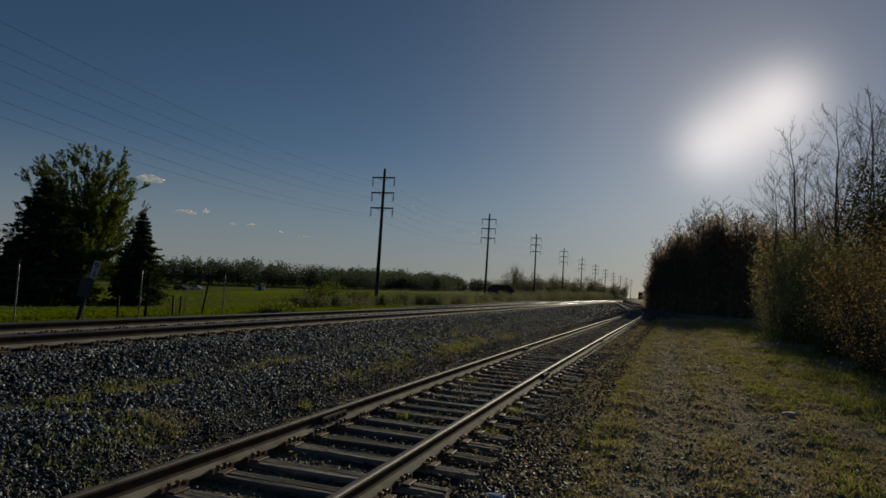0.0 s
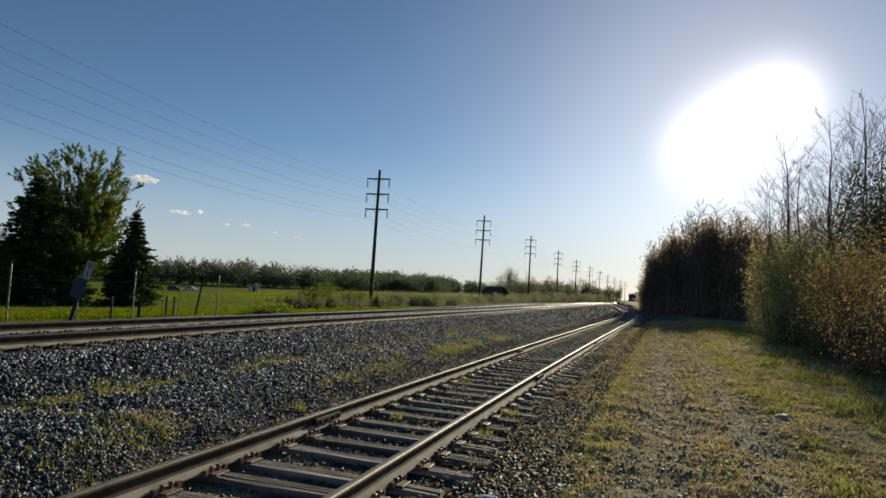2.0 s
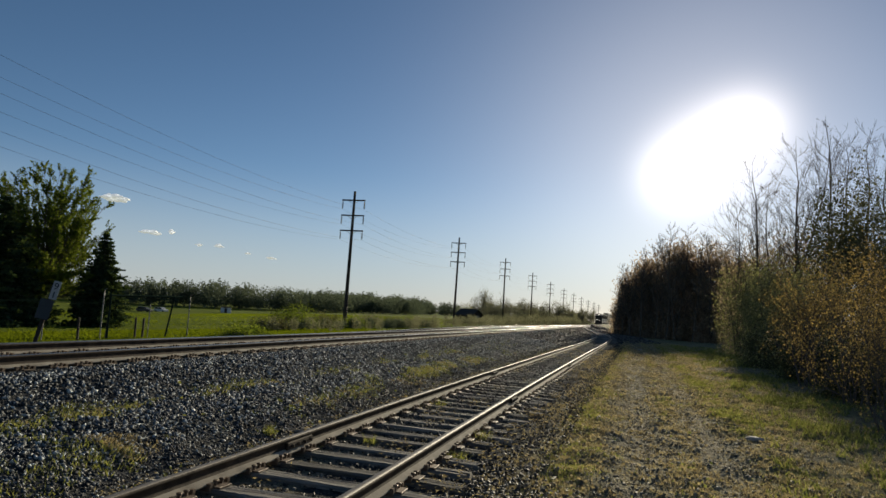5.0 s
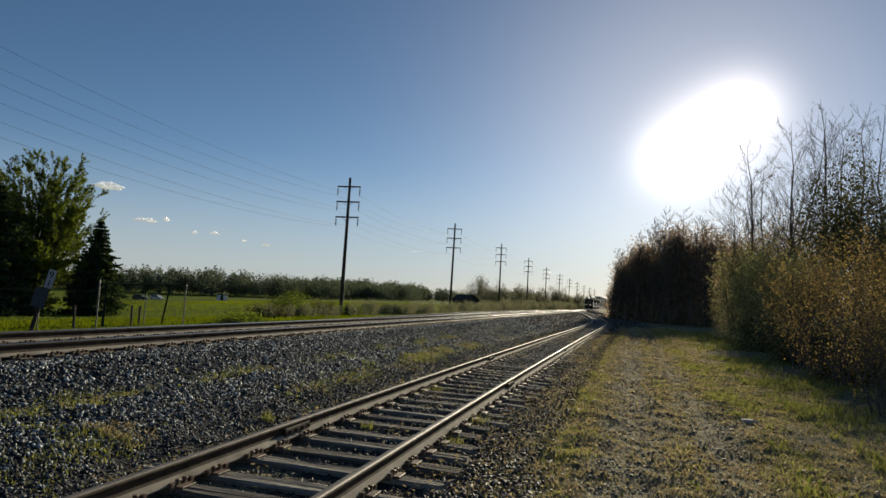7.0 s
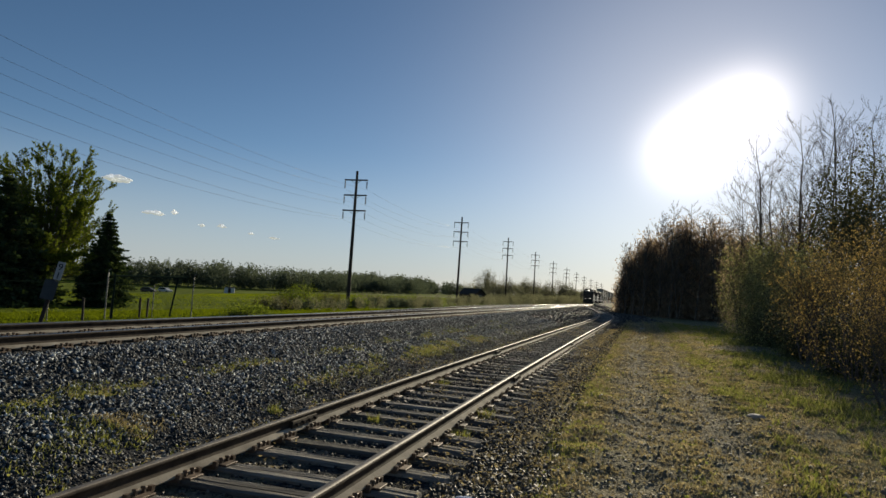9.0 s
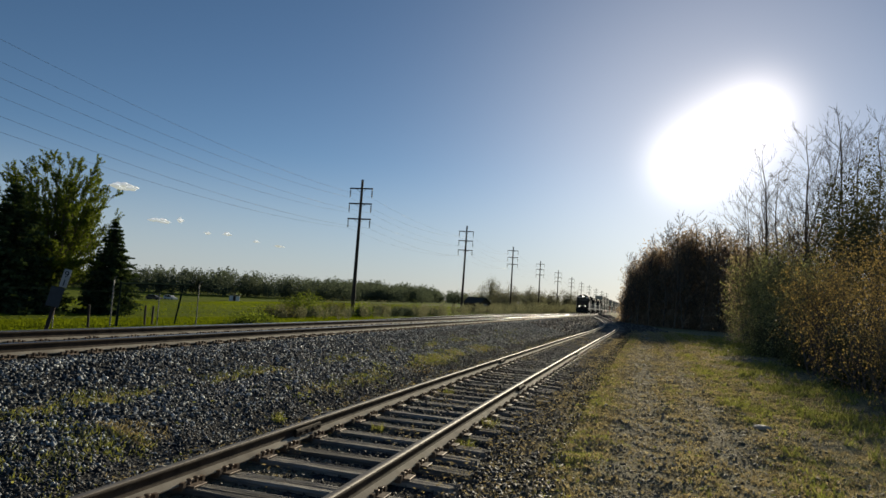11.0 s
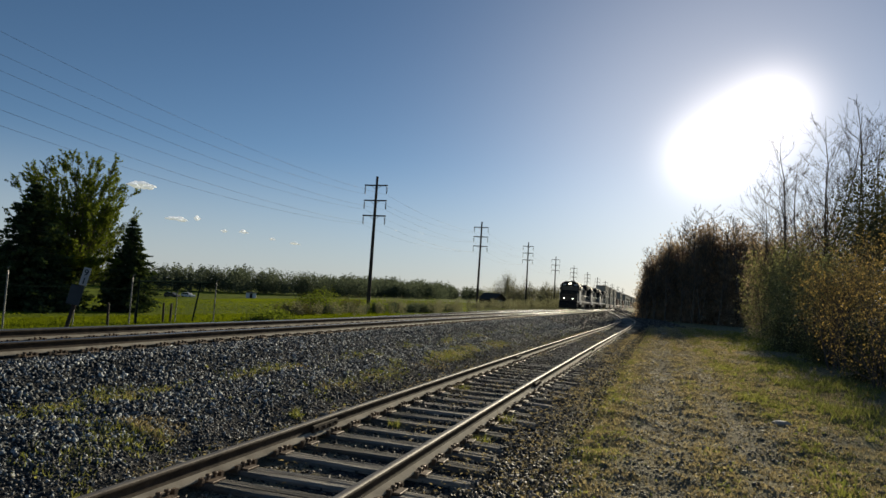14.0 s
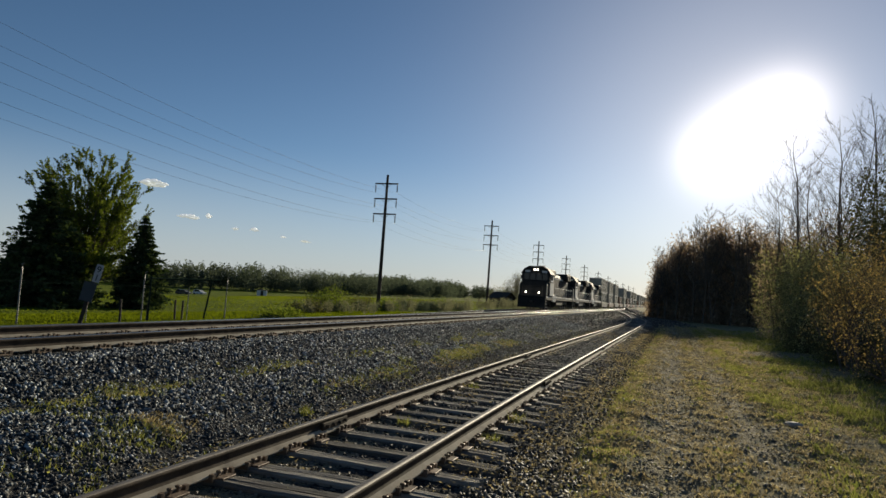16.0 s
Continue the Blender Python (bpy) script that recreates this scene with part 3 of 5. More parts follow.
def truck(thing, y, axles, r=0.5):
    """A wheel truck: side frames, bolster and its wheelsets."""
    span = 0.98 * (axles - 1)
    bm = bmesh.new()
    for s in (-1, 1):
        box(bm, s * 0.98 - 0.09, s * 0.98 + 0.09, y - span - 0.55, y + span + 0.55, 0.62, 0.95, 0.05)
        for k in range(axles):
            yy = y - span + 1.96 * k * span / max(0.98 * (axles - 1), 0.1)
            box(bm, s * 0.98 - 0.13, s * 0.98 + 0.13, yy - 0.2, yy + 0.2, 0.32, 0.75, 0.03)
    box(bm, -0.95, 0.95, y - 0.3, y + 0.3, 0.6, 1.0)
    t = part("truck", bm, UNDER, thing)
    for k in range(axles):
        yy = y - span + 2 * span * k / max(axles - 1, 1)
        bm = bmesh.new()
        rod(bm, (-0.8, 0, 0), (0.8, 0, 0), 0.09, sides=8)
        for s in (-1, 1):
            rod(bm, (s * 0.69, 0, 0), (s * 0.82, 0, 0), r, sides=20)
            rod(bm, (s * 0.66, 0, 0), (s * 0.69, 0, 0), r + 0.025, sides=20)
        w = part("wheelset", bm, STEEL_WHEEL, t)
        w.location = (0, yy, r)


def locomotive(label, lit):
    """A six-axle freight engine, nose towards -Y at y = 0."""
    e = tagged(empty("locomotive"), label, "locomotive", "engines of the train")
    part("underframe", box(bmesh.new(), -1.5, 1.5, 0.25, 22.2, 1.1, 1.55, 0.03), BLACK, e)
    nose = [(-1.5, 1.55), (1.5, 1.55), (1.5, 2.75), (1.2, 3.05), (-1.2, 3.05), (-1.5, 2.75)]
    part("nose", prism(bmesh.new(), nose, 0.75, 2.3), BLACK, e)
    cabp = [(-1.56, 1.55), (1.56, 1.55), (1.56, 3.9), (1.25, 4.4), (0.75, 4.7), (-0.75, 4.7), (-1.25, 4.4), (-1.56, 3.9)]
    cab = part("cab", prism(bmesh.new(), cabp, 2.0, 4.9), BLACK, e)
    for x0, x1 in ((-1.3, -0.75), (-0.65, -0.05), (0.05, 0.65), (0.75, 1.3)):
        part("windscreen", box(bmesh.new(), x0, x1, 1.97, 2.02, 3.25, 3.95, 0.01), CAB_GLASS, cab)
    for s in (-1, 1):
        # pale panel: the light on the cab side is put into its colour
        part("side_panel", box(bmesh.new(), s * 1.58 - 0.02, s * 1.58 + 0.02, 2.3, 4.85, 1.6, 3.02), PALE, cab, "cab side painted pale as if lit")
        part("side_window", box(bmesh.new(), s * 1.575 - 0.02, s * 1.575 + 0.02, 2.6, 4.3, 3.1, 3.8), CAB_GLASS, cab)
    hood = [(-0.98, 1.55), (0.98, 1.55), (0.98, 3.9), (0.7, 4.25), (-0.7, 4.25), (-0.98, 3.9)]
    long_hood = part("long_hood", prism(bmesh.new(), hood, 4.9, 20.6), BLACK, e)
    for y in np.arange(5.6, 20.0, 1.3):
        for s in (-1, 1):
            part("hood_door", box(bmesh.new(), s * 1.0 - 0.02, s * 1.0 + 0.02, y, y + 1.1, 1.75, 3.6, 0.01), BLACK, long_hood)
    part("radiator", box(bmesh.new(), -1.45, 1.45, 16.6, 20.4, 3.75, 4.6, 0.12), BLACK, e)
    part("dynamic_brake", box(bmesh.new(), -1.2, 1.2, 5.6, 8.6, 3.9, 4.65, 0.1), BLACK, e)
    part("exhaust", box(bmesh.new(), -0.4, 0.4, 11.2, 12.4, 4.2, 4.6, 0.05), UNDER, e)
    part("fuel_tank", prism(bmesh.new(), [(-1.4, 1.1), (1.4, 1.1), (1.4, 0.6), (1.1, 0.3), (-1.1, 0.3), (-1.4, 0.6)], 8.6, 13.6), BLACK, e)
    for s in (-1, 1):
        part("battery_box", box(bmesh.new(), s * 1.42 - 0.08, s * 1.42 + 0.08, 5.3, 7.6, 0.95, 1.75, 0.02), PALE, e, "dusty white lower side box")
        bm = bmesh.new()
        rod(bm, (s * 1.5, 4.9, 2.55), (s * 1.5, 22.0, 2.55), 0.025, sides=6)
        for y in np.arange(5.2, 22.1, 1.86):
            rod(bm, (s * 1.5, y, 1.5), (s * 1.5, y, 2.55), 0.022, sides=6)
        part("handrail", bm, PALE, e, "white handrail along the walkway")
    part("pilot", prism(bmesh.new(), [(-1.5, 0.2), (1.5, 0.2), (1.5, 1.3), (-1.5, 1.3)], 0.1, 0.4), BLACK, e)
    part("coupler", box(bmesh.new(), -0.15, 0.15, -0.35, 0.3, 0.75, 1.0, 0.04), UNDER, e)
    bm = bmesh.new()
    for x in (-1.1, 1.1):
        rod(bm, (x, 0.3, 1.5), (x, 0.3, 2.55), 0.025, sides=6)
    rod(bm, (-1.1, 0.3, 2.55), (1.1, 0.3, 2.55), 0.025, sides=6)
    part("front_rail", bm, UNDER, e)
    for x, z, y in ((-0.72, 1.86, 0.22), (0.72, 1.86, 0.22)):
        part("ditch_light", rod(bmesh.new(), (x, y, z), (x, y + 0.3, z), 0.062, sides=14), LAMP if lit else CAB_GLASS, e)
    for x in (-0.15, 0.15):
        part("headlight", rod(bmesh.new(), (x, 1.9, 4.4), (x, 2.05, 4.4), 0.09, sides=14), LAMP if lit else CAB_GLASS, e)
    visor = [(-1.62, 3.88), (-1.66, 3.96), (-1.32, 4.47), (-0.8, 4.78), (0.8, 4.78), (1.32, 4.47), (1.66, 3.96), (1.62, 3.88), (1.29, 4.4), (0.77, 4.71), (-0.77, 4.71), (-1.29, 4.4)]
    part("roof_edge", prism(bmesh.new(), visor, 1.82, 4.98), BLACK, cab)
    for s in (-1, 1):
        part("number_board", box(bmesh.new(), s * 0.95 - 0.28, s * 0.95 + 0.28, 1.93, 1.99, 4.08, 4.3, 0.01), PALE, cab, "white board beside the headlight")
        part("mirror", box(bmesh.new(), s * 1.72 - 0.1, s * 1.72 + 0.1, 2.5, 2.54, 3.3, 3.75, 0.01), UNDER, cab)
        part("grab_rail", rod(bmesh.new(), (s * 1.52, 0.55, 1.5), (s * 1.52, 0.55, 2.9), 0.025, sides=6), PALE, e, "white upright grab rail")
        bm = bmesh.new()
        for k in range(4):
            box(bm, s * 1.42 - 0.14, s * 1.42 + 0.14, 0.5, 0.95, 0.3 + 0.32 * k, 0.34 + 0.32 * k)
        part("steps", bm, PALE, e, "white edged boarding steps")
        part("sill_stripe", box(bmesh.new(), s * 1.51 - 0.012, s * 1.51 + 0.012, 0.4, 22.1, 1.38, 1.5), PALE, e, "white stripe along the frame")
        for y in (17.0, 18.7):
            bm = bmesh.new()
            for k in range(7):
                box(bm, s * 1.46 - 0.03, s * 1.46 + 0.03, y, y + 1.4, 3.82 + 0.1 * k, 3.87 + 0.1 * k)
            part("louvre", bm, UNDER, e)
        part("air_tank", rod(bmesh.new(), (s * 1.15, 13.8, 0.95), (s * 1.15, 16.0, 0.95), 0.22, sides=12), UNDER, e)
        part("hood_stripe", box(bmesh.new(), s * 1.03 - 0.01, s * 1.03 + 0.01, 9.0, 15.8, 3.66, 3.8), PALE, long_hood, "pale stripe along the hood")
    part("anticlimber", box(bmesh.new(), -1.3, 1.3, 0.0, 0.3, 1.3, 1.52, 0.04), BLACK, e)
    bm = bmesh.new()
    for k, x in enumerate((-0.24, 0.0, 0.24)):
        rod(bm, (x, 5.2, 4.98), (x, 5.2 + (0.55 if k == 1 else 0.42), 4.98), 0.03, 0.1, 10)
    box(bm, -0.3, 0.3, 5.15, 5.25, 4.6, 4.95)
    part("horn", bm, UNDER, e)
    for y in (9.6, 14.2):
        part("roof_fan", rod(bmesh.new(), (0, y, 4.2), (0, y, 4.42), 0.62, sides=18), UNDER, e)
    truck(e, 4.0, 3), truck(e, 18.2, 3)
    return e


def container(thing, y, z, length, mat):
    """A ribbed steel freight container."""
    bm = bmesh.new()
    box(bm, -1.19, 1.19, y + 0.02, y + length - 0.02, z + 0.02, z + 2.86)
    for s in (-1, 1):
        for yy in np.arange(y + 0.35, y + length - 0.3, 0.56):
            box(bm, s * 1.2 - 0.03, s * 1.2 + 0.03, yy, yy + 0.28, z + 0.17, z + 2.7)
        for zz in (z + 0.08, z + 2.8):
            box(bm, s * 1.2 - 0.05, s * 1.2 + 0.05, y, y + length, zz - 0.08, zz + 0.08)
        for yy in (y + 0.08, y + length - 0.08):
            box(bm, s * 1.2 - 0.05, s * 1.2 + 0.05, yy - 0.08, yy + 0.08, z, z + 2.88)
    part("container", bm, mat, thing)


def well_car(seed):
    """A low well wagon with containers locked in it."""
    rng = random.Random(seed)
    c = tagged(empty("container_wagon"), "low freight wagon loaded with stacked steel containers", "freight wagon", "wagons of the train")
    bm = bmesh.new()
    for s in (-1, 1):
        box(bm, s * 1.38 - 0.06, s * 1.38 + 0.06, 2.2, 16.6, 0.45, 1.35, 0.02)
    box(bm, -1.35, 1.35, 2.2, 16.6, 0.4, 0.5)
    for y0 in (0.2, 16.0):
        box(bm, -1.3, 1.3, y0, y0 + 2.5, 1.05, 1.35, 0.02)
    part("well_body", bm, BOXES[1] if rng.random() < 0.3 else UNDER, c)
    truck(c, 1.5, 2, 0.46), truck(c, 17.3, 2, 0.46)
    a, b = rng.choice(BOXES), rng.choice(BOXES)
    container(c, 3.2, 0.5, 12.4, a)
    if rng.random() < 0.85 or seed < 3:
        long = rng.random() < 0.6
        container(c, 1.5 if long else 3.2, 3.4, 15.9 if long else 12.4, b)
    return c


TRAIN = []      # thing and the distance of its front behind the train's head
lead = locomotive("black freight locomotive with lit headlights leading the train", True)
TRAIN.append((lead, 0.0, 22.6))
second = locomotive("black trailing freight locomotive with cab sides painted pale as if lit", False)
TRAIN.append((second, 22.6, 22.6))
third = copy_thing(second, Matrix())
TRAIN.append((third, 45.2, 22.6))
kinds = [well_car(k) for k in range(4)]
s_at = 67.8
for k in range(22):
    w = kinds[k] if k < 4 else copy_thing(kinds[(k * 7) % 4], Matrix())
    TRAIN.append((w, s_at, 18.9))
    s_at += 18.9


def motions():
    """The train comes on at an even pace along the far track."""
    for thing, back, length in TRAIN:
        rows = []
        for t in np.arange(0, 16.01, 1.0):
            y = 73.4 + 21.1 * (16.0 - t) + back
            x0, x1 = far_x(y), far_x(y + length)
            rows.append((float(t), pose(x0, y, FAR_Z, 0, 0, -math.degrees(math.atan2(x1 - x0, length)))))
        walk(thing, rows)
    for w in [o for o in lead.children_recursive if o.name.startswith("wheelset")]:
        x, y, z = w.location
        walk(w, [(n / FPS, pose(x, y, z, math.degrees(21.0 / 0.5 * n / FPS) % 360)) for n in range(16 * FPS + 1)])


# ---- trees and shrubs ----
def grow(heap, tips, start, way, length, radius, level, rng, split=3, spread=0.5, rise=0.15, bend=0.12, thin=0.004):
    """A branch and those that spring from it; tips gathers places along the thin ones."""
    pts, rad, p, d = [start], [radius], np.array(start, float), np.array(way, float)
    n = 4 if level > 1 else 3 if level else 2
    for i in range(n):
        d = d + rng.normal(0, bend, 3) + [0, 0, rise * 0.3]
        d /= np.linalg.norm(d)
        p = p + d * length / n
        pts.append(p.copy()), rad.append(max(radius * (1 - 0.55 * (i + 1) / n), thin))
    limb(heap, pts, rad, 6 if radius > 0.06 else 4 if radius > 0.02 else 3)
    if level <= 1:
        tips.extend(pts[1:])
    if level == 0:
        return
    for k in range(split):
        i = 1 + int(rng.integers(0, n)) if k else n
        a = rng.normal(0, 1, 3)
        a -= d * np.dot(a, d)
        a /= np.linalg.norm(a) + 1e-9
        w = d * (1 - spread * 0.5) + a * spread * rng.uniform(0.6, 1.3) + [0, 0, rise]
        grow(heap, tips, pts[i], w / np.linalg.norm(w), length * rng.uniform(0.55, 0.82), rad[i] * 0.72, level - 1, rng, split, spread, rise, bend, thin)


def plant(name, label, category, x, y, h, stems, level, split, spread, rise, leaf, leaf_size, per_tip, puff, seed, lean=0.25, radius=0.05, group="", drop=0.1, width=0.0, skirt=0.0, thin=0.004, long=1.5):
    """A tree or shrub: branching wood and a crown of single leaves near its twigs."""
    rng = np.random.default_rng(seed)
    base = empty(name, pose(x, y, float(land(x, y)) - drop, 0, 0, 0))
    wood, tips = Heap(), []
    for s in range(stems):
        a = rng.uniform(0, 2 * np.pi)
        t = rng.uniform(0, lean)
        way = np.array([math.cos(a) * t, math.sin(a) * t, 1.0])
        off = np.array([math.cos(a), math.sin(a), 0]) * rng.uniform(0, 0.12 * h * lean * 2)
        grow(wood, tips, off, way / np.linalg.norm(way), h * rng.uniform(0.34, 0.46), radius * rng.uniform(0.7, 1.1), level, rng, split, spread, rise, 0.12, thin)
    top = max(p[2] for p in tips)
    k = h / top
    tips = np.array(tips)
    kx = width / 2 / np.percentile(np.hypot(tips[:, 0], tips[:, 1]), 92) if width else k
    def shaped(v):
        v = v * [kx, kx, k]
        if width:
            r = np.hypot(v[:, 0], v[:, 1]) + 1e-6
            most = width * 0.64 * np.sqrt(np.maximum(0.06, 1 - ((v[:, 2] / h - 0.42) / 0.66) ** 2))
            v[:, :2] *= (most * np.tanh(r / most) / r)[:, None]
        return v

    wood.v = [shaped(v).astype(np.float32) for v in wood.v]
    tips = shaped(tips)
    wood.object("trunk", BARK, base)
    if per_tip > 0:
        n = int(len(tips) * per_tip)
        at = tips[rng.integers(0, len(tips), n)] + rng.normal(0, puff, (n, 3))
        if skirt:
            low = at[rng.integers(0, n, int(n * skirt))]
            low[:, 2] *= rng.uniform(0.02, 0.6, len(low))
            at = np.concatenate([at, low])
        at = at[at[:, 2] > 0.15]
        cr = Heap()
        leaves(cr, at, np.full(len(at), leaf_size), rng, long)
        cr.object("crown", leaf, base)
    return tagged(base, label, category, group)


def spruce(x, y, h, r, seed, needles=9000):
    """A spruce: straight trunk, whorls of drooping boughs set with needle sprays."""
    rng = np.random.default_rng(seed)
    base = empty("spruce_tree", pose(x, y, float(land(x, y)) - 0.1))
    wood, cr, at = Heap(), Heap(), []
    limb(wood, [(0, 0, 0), (0, 0, h * 0.5), (0, 0, h)], [0.022 * h, 0.014 * h, 0.01], 7)
    z = 0.06 * h
    while z < h * 0.985:
        reach = r * (1 - z / h) ** 0.85 * rng.uniform(0.8, 1.12) + 0.08
        for a in rng.uniform(0, 2 * np.pi) + np.arange(7) * 2 * np.pi / 7 + rng.normal(0, 0.2, 7):
            L = reach * rng.uniform(0.7, 1.15)
            d = np.array([math.cos(a), math.sin(a), 0])
            pts = [np.array([0, 0, z]), d * L * 0.5 + [0, 0, z - 0.04 * L], d * L + [0, 0, z - 0.1 * L + 0.04]]
            limb(wood, pts, [0.02, 0.013, 0.004], 3)
            s = rng.uniform(0.12, 1, int(10 + 44 * L))
            q = d * L * s[:, None] + np.stack([0 * s, 0 * s, z - 0.12 * L * s - rng.uniform(0, 0.2, len(s)) * L * 0.5], 1)
            at.append(q + rng.normal(0, 0.09 * L, q.shape) * [1, 1, 0.3])
        z += h * rng.uniform(0.028, 0.045)
    at = np.concatenate(at)
    leaves(cr, at, np.full(len(at), 0.13), rng, 2.2, 0.4)
    wood.object("trunk", BARK, base)
    cr.object("crown", SPRUCE_NEEDLE, base)
    return tagged(base, "dark green spruce with drooping boughs beside the fence", "spruce tree", "spruces by the field")


def bare_tree(name, label, category, x, y, h, spread, stems, seed, group, thin=0.016, leaf=None, per_twig=0, leaf_size=0.1, puff=0.15):
    """A leafless tree: slender stems with rising side branches that fork into fine twigs."""
    rng = np.random.default_rng(seed)
    base = empty(name, pose(x, y, float(land(x, y)) - 0.1))
    wood, tips = Heap(), []

    def unit(v):
        return v / (np.linalg.norm(v) + 1e-9)

    for s in range(stems):
        a, top = rng.uniform(0, 2 * np.pi), h * (1.0 if s == 0 else rng.uniform(0.7, 0.95))
        tilt = rng.uniform(0.02, 0.1) + 0.05 * (stems > 1)
        f = np.linspace(0, 1, 10)
        sway = np.cumsum(rng.normal(0, 0.011 * h, (10, 2)), axis=0) * f[:, None]
        trunk = np.stack([math.cos(a) * tilt * top * f + sway[:, 0], math.sin(a) * tilt * top * f + sway[:, 1], top * f], 1)
        r0 = 0.0062 * h
        limb(wood, trunk, r0 * (1 - f) ** 0.8 + thin * 0.7, 6)
        turn = rng.uniform(0, 6.28)
        z = rng.uniform(0.16, 0.26)
        while z < 0.97:
            turn += 2.4 + rng.normal(0, 0.4)
            start = np.array([np.interp(z, f, trunk[:, i]) for i in range(3)])
            L = spread * h * (1 - z) ** 0.6 * rng.uniform(0.55, 1.15) + 0.025 * h
            out = np.array([math.cos(turn), math.sin(turn), 0])
            d = unit(out + [0, 0, rng.uniform(0.4, 1.05)])
            pts, p = [start], start
            for i in range(4):
                d = unit(d + rng.normal(0, 0.12, 3) + [0, 0, 0.12])
                p = p + d * L / 4
                pts.append(p)
            r1 = max(r0 * (1 - z) * 0.5, thin)
            limb(wood, pts, np.linspace(r1, thin * 0.8, 5), 4)
            pts = np.array(pts)
            for q in np.linspace(0.22, 1.0, 7):
                st = np.array([np.interp(q, np.linspace(0, 1, 5), pts[:, i]) for i in range(3)])
                l2 = L * rng.uniform(0.22, 0.42)
                d2 = unit(d + rng.normal(0, 0.55, 3) + [0, 0, 0.25])
                mid, end = st + d2 * l2 * 0.5 + rng.normal(0, 0.04, 3) * l2, st + unit(d2 + [0, 0, 0.25]) * l2
                limb(wood, [st, mid, end], [thin * 0.85, thin * 0.7, thin * 0.5], 3)
                tips += [mid, end]
                for w in range(3):
                    s3 = st + (end - st) * rng.uniform(0.3, 1)
                    e3 = s3 + unit(d2 + rng.normal(0, 0.5, 3) + [0, 0, 0.3]) * l2 * rng.uniform(0.35, 0.6)
                    limb(wood, [s3, e3], [thin * 0.55, thin * 0.4], 3)
                    tips.append(e3)
            z += rng.uniform(0.018, 0.04)
    wood.object("trunk", BARK, base)
    if per_twig:
        tips = np.array(tips)
        n = int(len(tips) * per_twig)
        at = tips[rng.integers(0, len(tips), n)] + rng.normal(0, puff, (n, 3))
        cr = Heap()
        leaves(cr, at, np.full(n, leaf_size), rng)
        cr.object("crown", leaf, base)
    return tagged(base, label, category, group)


def maple(x, y, h, wide, seed):
    """A vase-shaped maple: limbs fan up from a short trunk and end in leafy plumes with sky between them."""
    rng = np.random.default_rng(seed)
    base = empty("maple_tree", pose(x, y, float(land(x, y)) - 0.1))
    wood, at, f = Heap(), [], np.linspace(0, 1, 7)
    limb(wood, [(0, 0, -0.3), (0.05, 0, 0.1 * h), (0, 0.05, 0.24 * h)], [0.34, 0.27, 0.2], 9)
    for k in range(125):
        a = k * 2.4 + rng.normal(0, 0.3)
        ze = h * (0.28 + 0.72 * rng.uniform(0, 1) ** 0.95)
        most = wide / 2 * math.sqrt(max(0.03, 1 - ((ze / h - 0.48) / 0.53) ** 2))
        re = most * rng.uniform(0.08, 1.0) ** 0.5
        out = np.array([math.cos(a), math.sin(a), 0])
        p0 = np.array([0, 0, h * rng.uniform(0.1, 0.24)])
        p1, p2 = out * re * 0.45 + [0, 0, p0[2] + (ze - p0[2]) * 0.45], out * re + [0, 0, ze]
        pts = (1 - f)[:, None] ** 2 * p0 + (2 * f * (1 - f))[:, None] * p1 + f[:, None] ** 2 * p2 + rng.normal(0, 0.05, (7, 3)) * f[:, None]
        limb(wood, pts, np.linspace(0.06, 0.01, 7), 4)
        way = pts[-1] - pts[-3]
        way /= np.linalg.norm(way)
        for q in rng.uniform(0.38, 1.0, 9):
            st = np.array([np.interp(q, f, pts[:, i]) for i in range(3)])
            L = (0.55 + 0.75 * (1 - q)) * rng.uniform(0.7, 1.25)
            for j in range(3):
                d = way * 0.8 + rng.normal(0, 0.36, 3) + out * 0.35 + [0, 0, 0.2]
                d /= np.linalg.norm(d)
                s2 = st + d * L * 0.3 * j
                e2 = s2 + d * L * (1 - 0.2 * j)
                limb(wood, [s2, e2], [0.01, 0.005], 3)
                u = rng.uniform(0.1, 1.05, 24)
                at.append(s2 + (e2 - s2) * u[:, None] + rng.normal(0, 0.038, (24, 3)))
    wood.object("trunk", BARK, base)
    at = np.concatenate(at)
    cr = Heap()
    leaves(cr, at, np.full(len(at), 0.062), rng, 1.9)
    cr.object("crown", MAPLE_LEAF, base)
    return tagged(base, "broad maple in fresh green leaf behind the fence", "tree")


